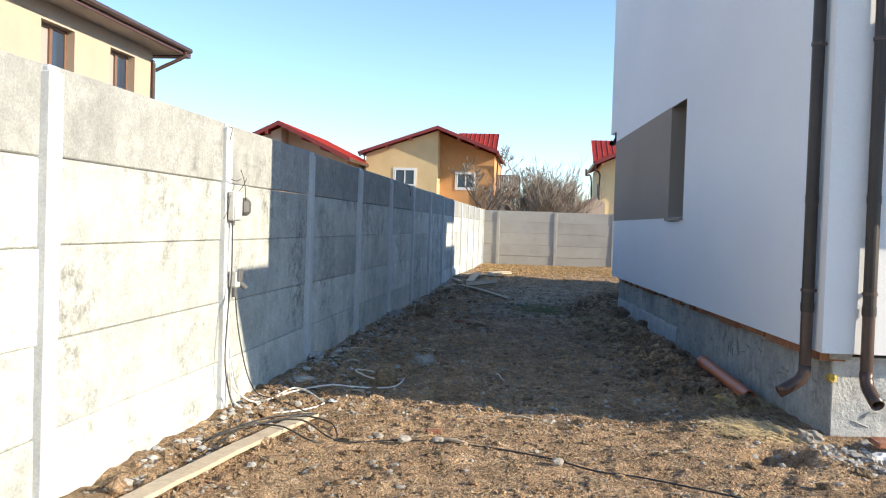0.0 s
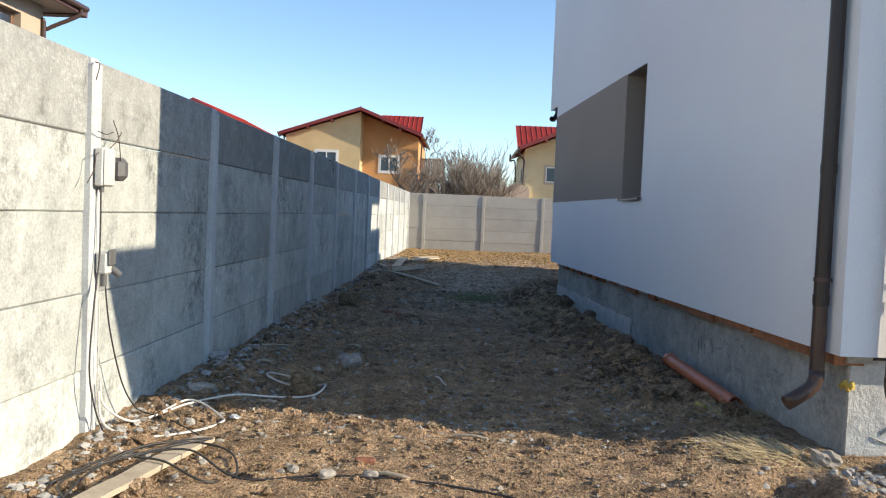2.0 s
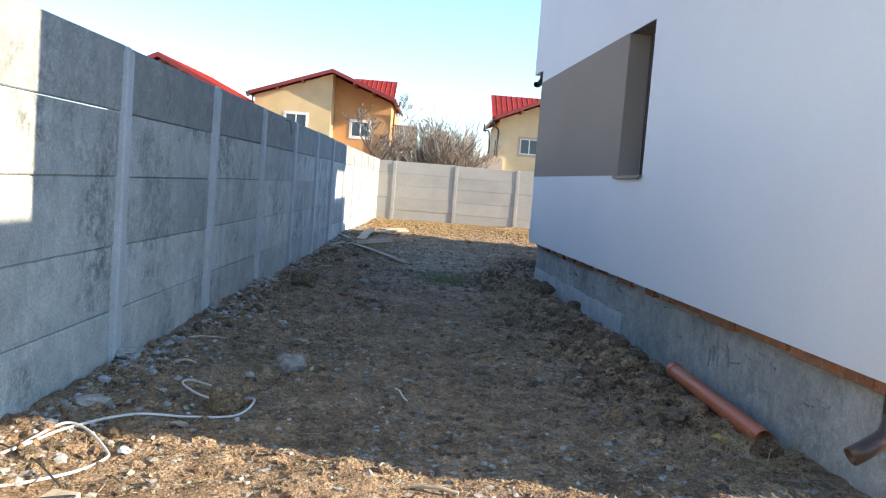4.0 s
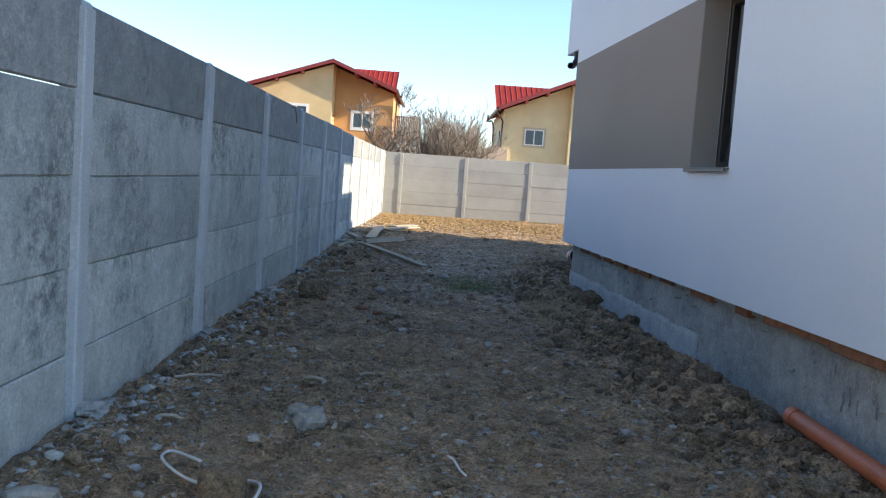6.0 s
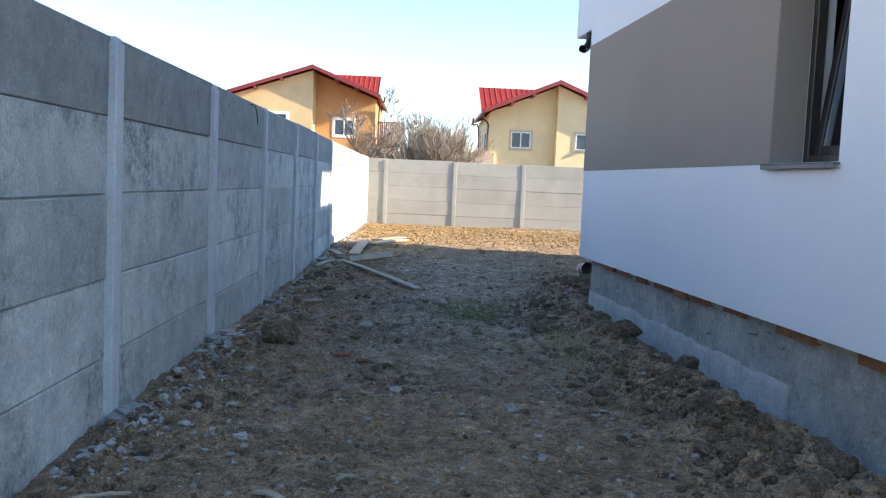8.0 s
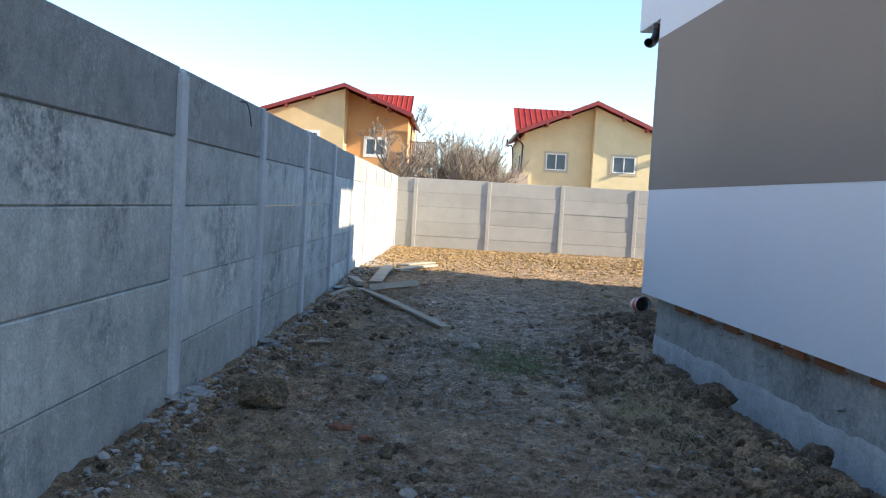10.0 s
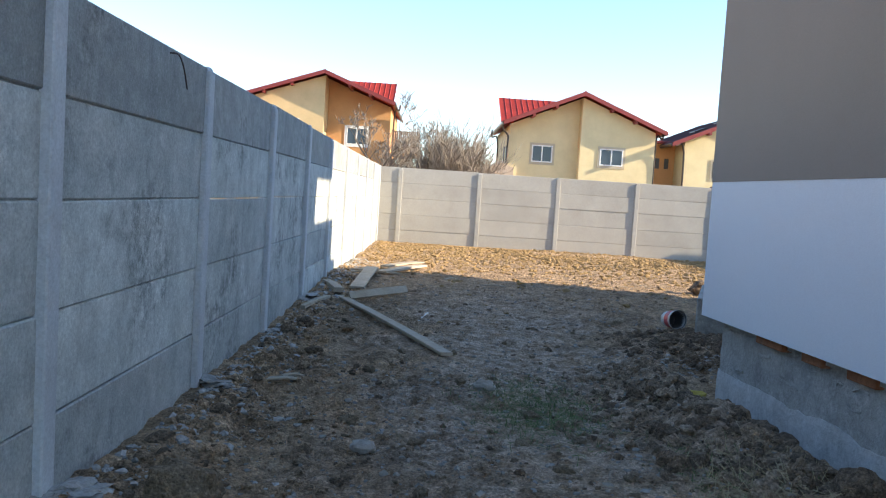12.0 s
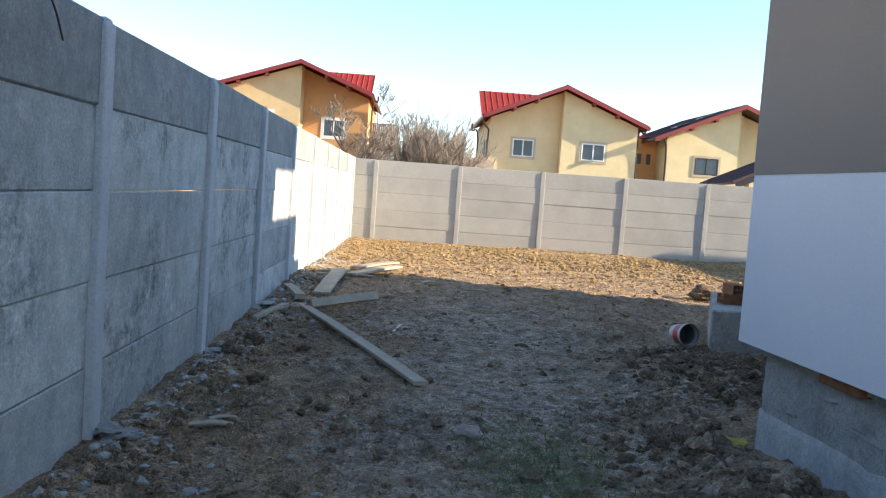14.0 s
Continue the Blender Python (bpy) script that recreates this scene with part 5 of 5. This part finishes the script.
def orange_pipe():
    a, b = Vector((2.20, 6.93, 0.0)), Vector((2.09, 8.50, 0.0))
    root = thing("drain_pipe", "orange plastic drain pipe lying along the plinth", "pipe", Matrix.Translation((a.x, a.y, gz(a.x, a.y) + 0.062)))
    d = b - a
    d.z = gz(b.x, b.y) - gz(a.x, a.y) + 0.075
    part("pipe_body", hollow_tube([tuple(d * s) for s in (0, 0.25, 0.5, 0.75, 1)], 0.056, 0.0035, 28), ORANGE, root, smooth=False)
    part("socket", hollow_tube([tuple(d * s) for s in (0.955, 1.0)], 0.062, 0.004, 28), ORANGE, root)


orange_pipe()


def bucket():
    x, y = 2.37, 18.45
    root = thing("bucket", "grey plastic bucket with a red band lying on its side", "bucket", pose(x, y, gz(x, y) + 0.105, 84, 0, 12) @ pose(0, 0, -0.12) @ Matrix.Scale(0.82, 4))
    bm = bmesh.new()
    rings = ((0.0, 0.105), (0.02, 0.11), (0.27, 0.13), (0.28, 0.137), (0.30, 0.137))
    for inner in (0, 1):
        prev = None
        for z, r in rings:
            ring = [bm.verts.new(((r - 0.004 * inner) * math.cos(q), (r - 0.004 * inner) * math.sin(q), z + 0.004 * inner)) for q in [2 * math.pi * k / 28 for k in range(28)]]
            if prev:
                for k in range(28):
                    bm.faces.new((prev[k], prev[(k + 1) % 28], ring[(k + 1) % 28], ring[k]))
            else:
                bm.faces.new(ring)
            prev = ring
    part("shell", bm, BOX_G, root, "mortar-grey plastic shell")
    bm = bmesh.new()
    for z0, z1, r0, r1 in ((0.11, 0.24, 0.1185, 0.1285),):
        a = [bm.verts.new((r0 * math.cos(q), r0 * math.sin(q), z0)) for q in [2 * math.pi * k / 28 for k in range(28)]]
        b = [bm.verts.new((r1 * math.cos(q), r1 * math.sin(q), z1)) for q in [2 * math.pi * k / 28 for k in range(28)]]
        for k in range(28):
            bm.faces.new((a[k], a[(k + 1) % 28], b[(k + 1) % 28], b[k]))
    part("band", bm, RED_P, root, "red printed band")
    # dark grey disc and lining cover the inner face of the shell
    part("inside", tube([(0, 0, 0.008), (0, 0, 0.012)], 0.10, 24), BOX_D, root)
    part("lining", tube([(0, 0, 0.014), (0, 0, 0.296)], 0.1015, 28, False, 1.27), BOX_D, root, "dark grey lining of the shell")


bucket()


# ---- cables and boxes on the fence ----
def cable(name, label, pts, r, material, sides=8, n=8):
    ob = part(name, tube(smooth_path(pts, n), r, sides), material, smooth=True)
    return tagged(ob, label, "cable")


def on_ground(pts, h):
    return [(x, y, gz(x, y) + h + dz) for x, y, dz in pts]


cable("white_cable", "white electric cable trailing over the earth to a clod",
      [(-1.965, 5.52, 0.34), (-1.95, 5.55, 0.20)] + on_ground([(-1.84, 5.68, 0.03), (-1.74, 5.95, 0.01), (-1.68, 6.25, 0.01), (-1.45, 6.56, 0.01), (-1.18, 6.70, 0.01), (-0.93, 6.77, 0.02), (-0.87, 6.97, 0.04), (-0.97, 7.14, 0.03), (-1.17, 7.05, 0.04), (-1.37, 7.22, 0.05), (-1.37, 7.36, 0.05), (-1.20, 7.24, 0.03)], 0.008), 0.0075, CABLE_W)
cable("white_cable", "white electric cable lying in a loose arc by the fence",
      [(-1.955, 5.48, 0.30), (-1.94, 5.48, 0.15)] + on_ground([(-1.86, 5.46, 0.01), (-1.66, 5.46, 0.01), (-1.43, 5.70, 0.01), (-1.35, 5.92, 0.01), (-1.40, 6.06, 0.03), (-1.57, 6.25, 0.03), (-1.70, 6.29, 0.03), (-1.75, 6.08, 0.01), (-1.75, 5.85, 0.01)], 0.008), 0.0075, CABLE_W)
cable("black_cable", "black cable looping over the board and across the earth",
      on_ground([(-1.62, 4.35, 0.02), (-1.66, 4.75, 0.02), (-1.52, 5.05, 0.05), (-1.30, 5.22, 0.07), (-1.08, 5.14, 0.02), (-0.99, 4.92, 0.01), (-1.08, 4.68, 0.01), (-1.32, 4.80, 0.07), (-1.50, 4.88, 0.05), (-1.25, 4.98, 0.07), (-0.95, 4.86, 0.01), (-0.51, 4.92, 0.01), (0.0, 4.90, 0.01), (0.44, 4.75, 0.01), (0.72, 4.52, 0.01), (1.0, 4.42, 0.01), (1.5, 4.1, 0.01)], 0.006), 0.006, CABLE_B)
cable("black_cable", "thin black cable tangled over the board",
      on_ground([(-1.78, 4.55, 0.01), (-1.62, 4.95, 0.03), (-1.40, 5.18, 0.07), (-1.22, 5.28, 0.06), (-1.36, 5.10, 0.07), (-1.60, 4.85, 0.04), (-1.72, 4.55, 0.02), (-1.58, 4.30, 0.03)], 0.006), 0.005, CABLE_B)
cable("black_cable", "black cable hanging from the socket box to the ground",
      [(-1.965, 5.54, 0.98), (-1.95, 5.60, 0.65), (-1.93, 5.75, 0.30), (-1.90, 5.90, gz(-1.9, 5.9) + 0.05), (-1.80, 5.90, gz(-1.8, 5.9) + 0.012), (-1.6, 5.75, gz(-1.6, 5.75) + 0.012), (-1.35, 5.45, gz(-1.35, 5.45) + 0.05)], 0.005, CABLE_B)
cable("grey_cable", "grey cable hanging in a bow down the post",
      [(-1.975, 5.49, 1.50), (-1.965, 5.47, 1.1), (-1.96, 5.40, 0.80), (-1.95, 5.34, 0.45), (-1.94, 5.40, 0.22), (-1.92, 5.47, gz(-1.92, 5.47) + 0.01)], 0.005, CABLE_B)
cable("grey_cable", "thin grey cable down the post", [(-1.976, 5.50, 1.50), (-1.975, 5.505, 0.9), (-1.97, 5.50, 0.3), (-1.95, 5.50, gz(-1.95, 5.5) + 0.01)], 0.003, BOX_G)
wx, wy = -0.02, 7.48
cable("white_cable", "short bent end of white cable on the earth", on_ground([(wx - 0.03, wy + 0.10, 0.01), (wx, wy + 0.04, 0.02), (wx + 0.03, wy - 0.05, 0.01), (wx + 0.06, wy - 0.08, 0.0)], 0.006), 0.006, CABLE_W)
cable("tie_wire", "thin rusty wire bent over the fence top", [(-2.06, 13.84, 2.176), (-2.01, 13.87, 2.181), (-1.99, 13.90, 2.165), (-1.985, 13.97, 2.10), (-1.99, 14.06, 2.00)], 0.005, WIRE, 5, 4)
for pts in ([(-1.97, 5.42, 1.80), (-1.955, 5.50, 1.79), (-1.95, 5.58, 1.81)], [(-1.96, 5.60, 1.88), (-1.95, 5.66, 1.78), (-1.96, 5.72, 1.62), (-1.97, 5.70, 1.58)], [(-1.97, 5.56, 1.70), (-1.95, 5.63, 1.76), (-1.95, 5.70, 1.82)],
            [(-1.97, 5.30, 1.50), (-1.96, 5.36, 1.58), (-1.96, 5.38, 1.66), (-1.975, 5.45, 1.68)], [(-2.0, 5.43, 2.19), (-1.96, 5.40, 2.17), (-1.97, 5.38, 2.08)]):
    cable("tie_wire", "thin rusty tie wire twisted round the post", pts, 0.003, WIRE, 5, 4)

meter = thing("meter_box", "light grey electrical box fixed to the fence post", "electrical box", pose(-1.995, 5.49, 1.49))
part("body", box(0, 0.05, -0.05, 0.10, 0, 0.22, 0.008), BOX_G, meter)
part("cover", box(0.051, 0.060, -0.045, 0.095, 0.006, 0.214, 0.004), BOX_G, meter)
part("gland", tube([(0.025, 0.0, 0.0), (0.025, 0.0, -0.035)], 0.014, 12), BOX_D, meter)
sensor = thing("outlet_cover", "dark grey rounded cover on the fence panel", "electrical box", pose(-2.035, 5.75, 1.53))
part("body", box(0, 0.10, -0.055, 0.055, 0, 0.14, 0.03), BOX_D, sensor)
sock = thing("socket_box", "grey weatherproof socket box with plugged cables", "electrical box", pose(-1.995, 5.53, 0.96))
part("body", box(0, 0.07, -0.05, 0.05, 0.02, 0.15, 0.012), BOX_G, sock)
part("plug", tube([(0.05, 0.03, 0.06), (0.11, 0.05, 0.01)], 0.022, 12), BOX_D, sock)
part("plug", tube([(0.04, -0.02, 0.02), (0.04, -0.02, -0.05)], 0.018, 12), BOX_D, sock)
part("lid", box(0.071, 0.085, -0.045, 0.045, 0.07, 0.165, 0.006), BOX_D, sock)


# ---- litter ----
def litter(name, label, x, y, size, seed, material, category="litter", z=0.0):
    ob = part(name, lump(size, seed, 0.9, 2, 0.2), material)
    ob.matrix_basis = pose(x, y, gz(x, y) + size[2] * 0.7 + z, 0, 0, seed * 37)
    return tagged(ob, label, category)


litter("wrapper", "crumpled yellow and green wrapper beside the pipe", 1.95, 6.98, (0.05, 0.04, 0.025), 71, YELLOW)
ux, uy = from_house(-0.03, 9.35)
litter("foam_scrap", "crumbled yellow foam scrap by the plinth corner", ux - 0.10, uy, (0.07, 0.05, 0.03), 72, YELLOW)
litter("foam_scrap", "crumbled yellow foam scrap by the plinth corner", ux - 0.02, uy + 0.12, (0.06, 0.04, 0.03), 73, YELLOW)
litter("plastic_film", "crumpled pale plastic film on the rubble", cx - 0.05, cy - 0.02, (0.09, 0.06, 0.03), 74, PLASTIC)
litter("plastic_film", "crumpled pale plastic film under the pipe", 2.16, 6.78, (0.06, 0.05, 0.02), 75, PLASTIC)
litter("paper_scrap", "white paper scrap on the earth", -1.30, 6.05, (0.05, 0.03, 0.008), 76, PLASTIC)
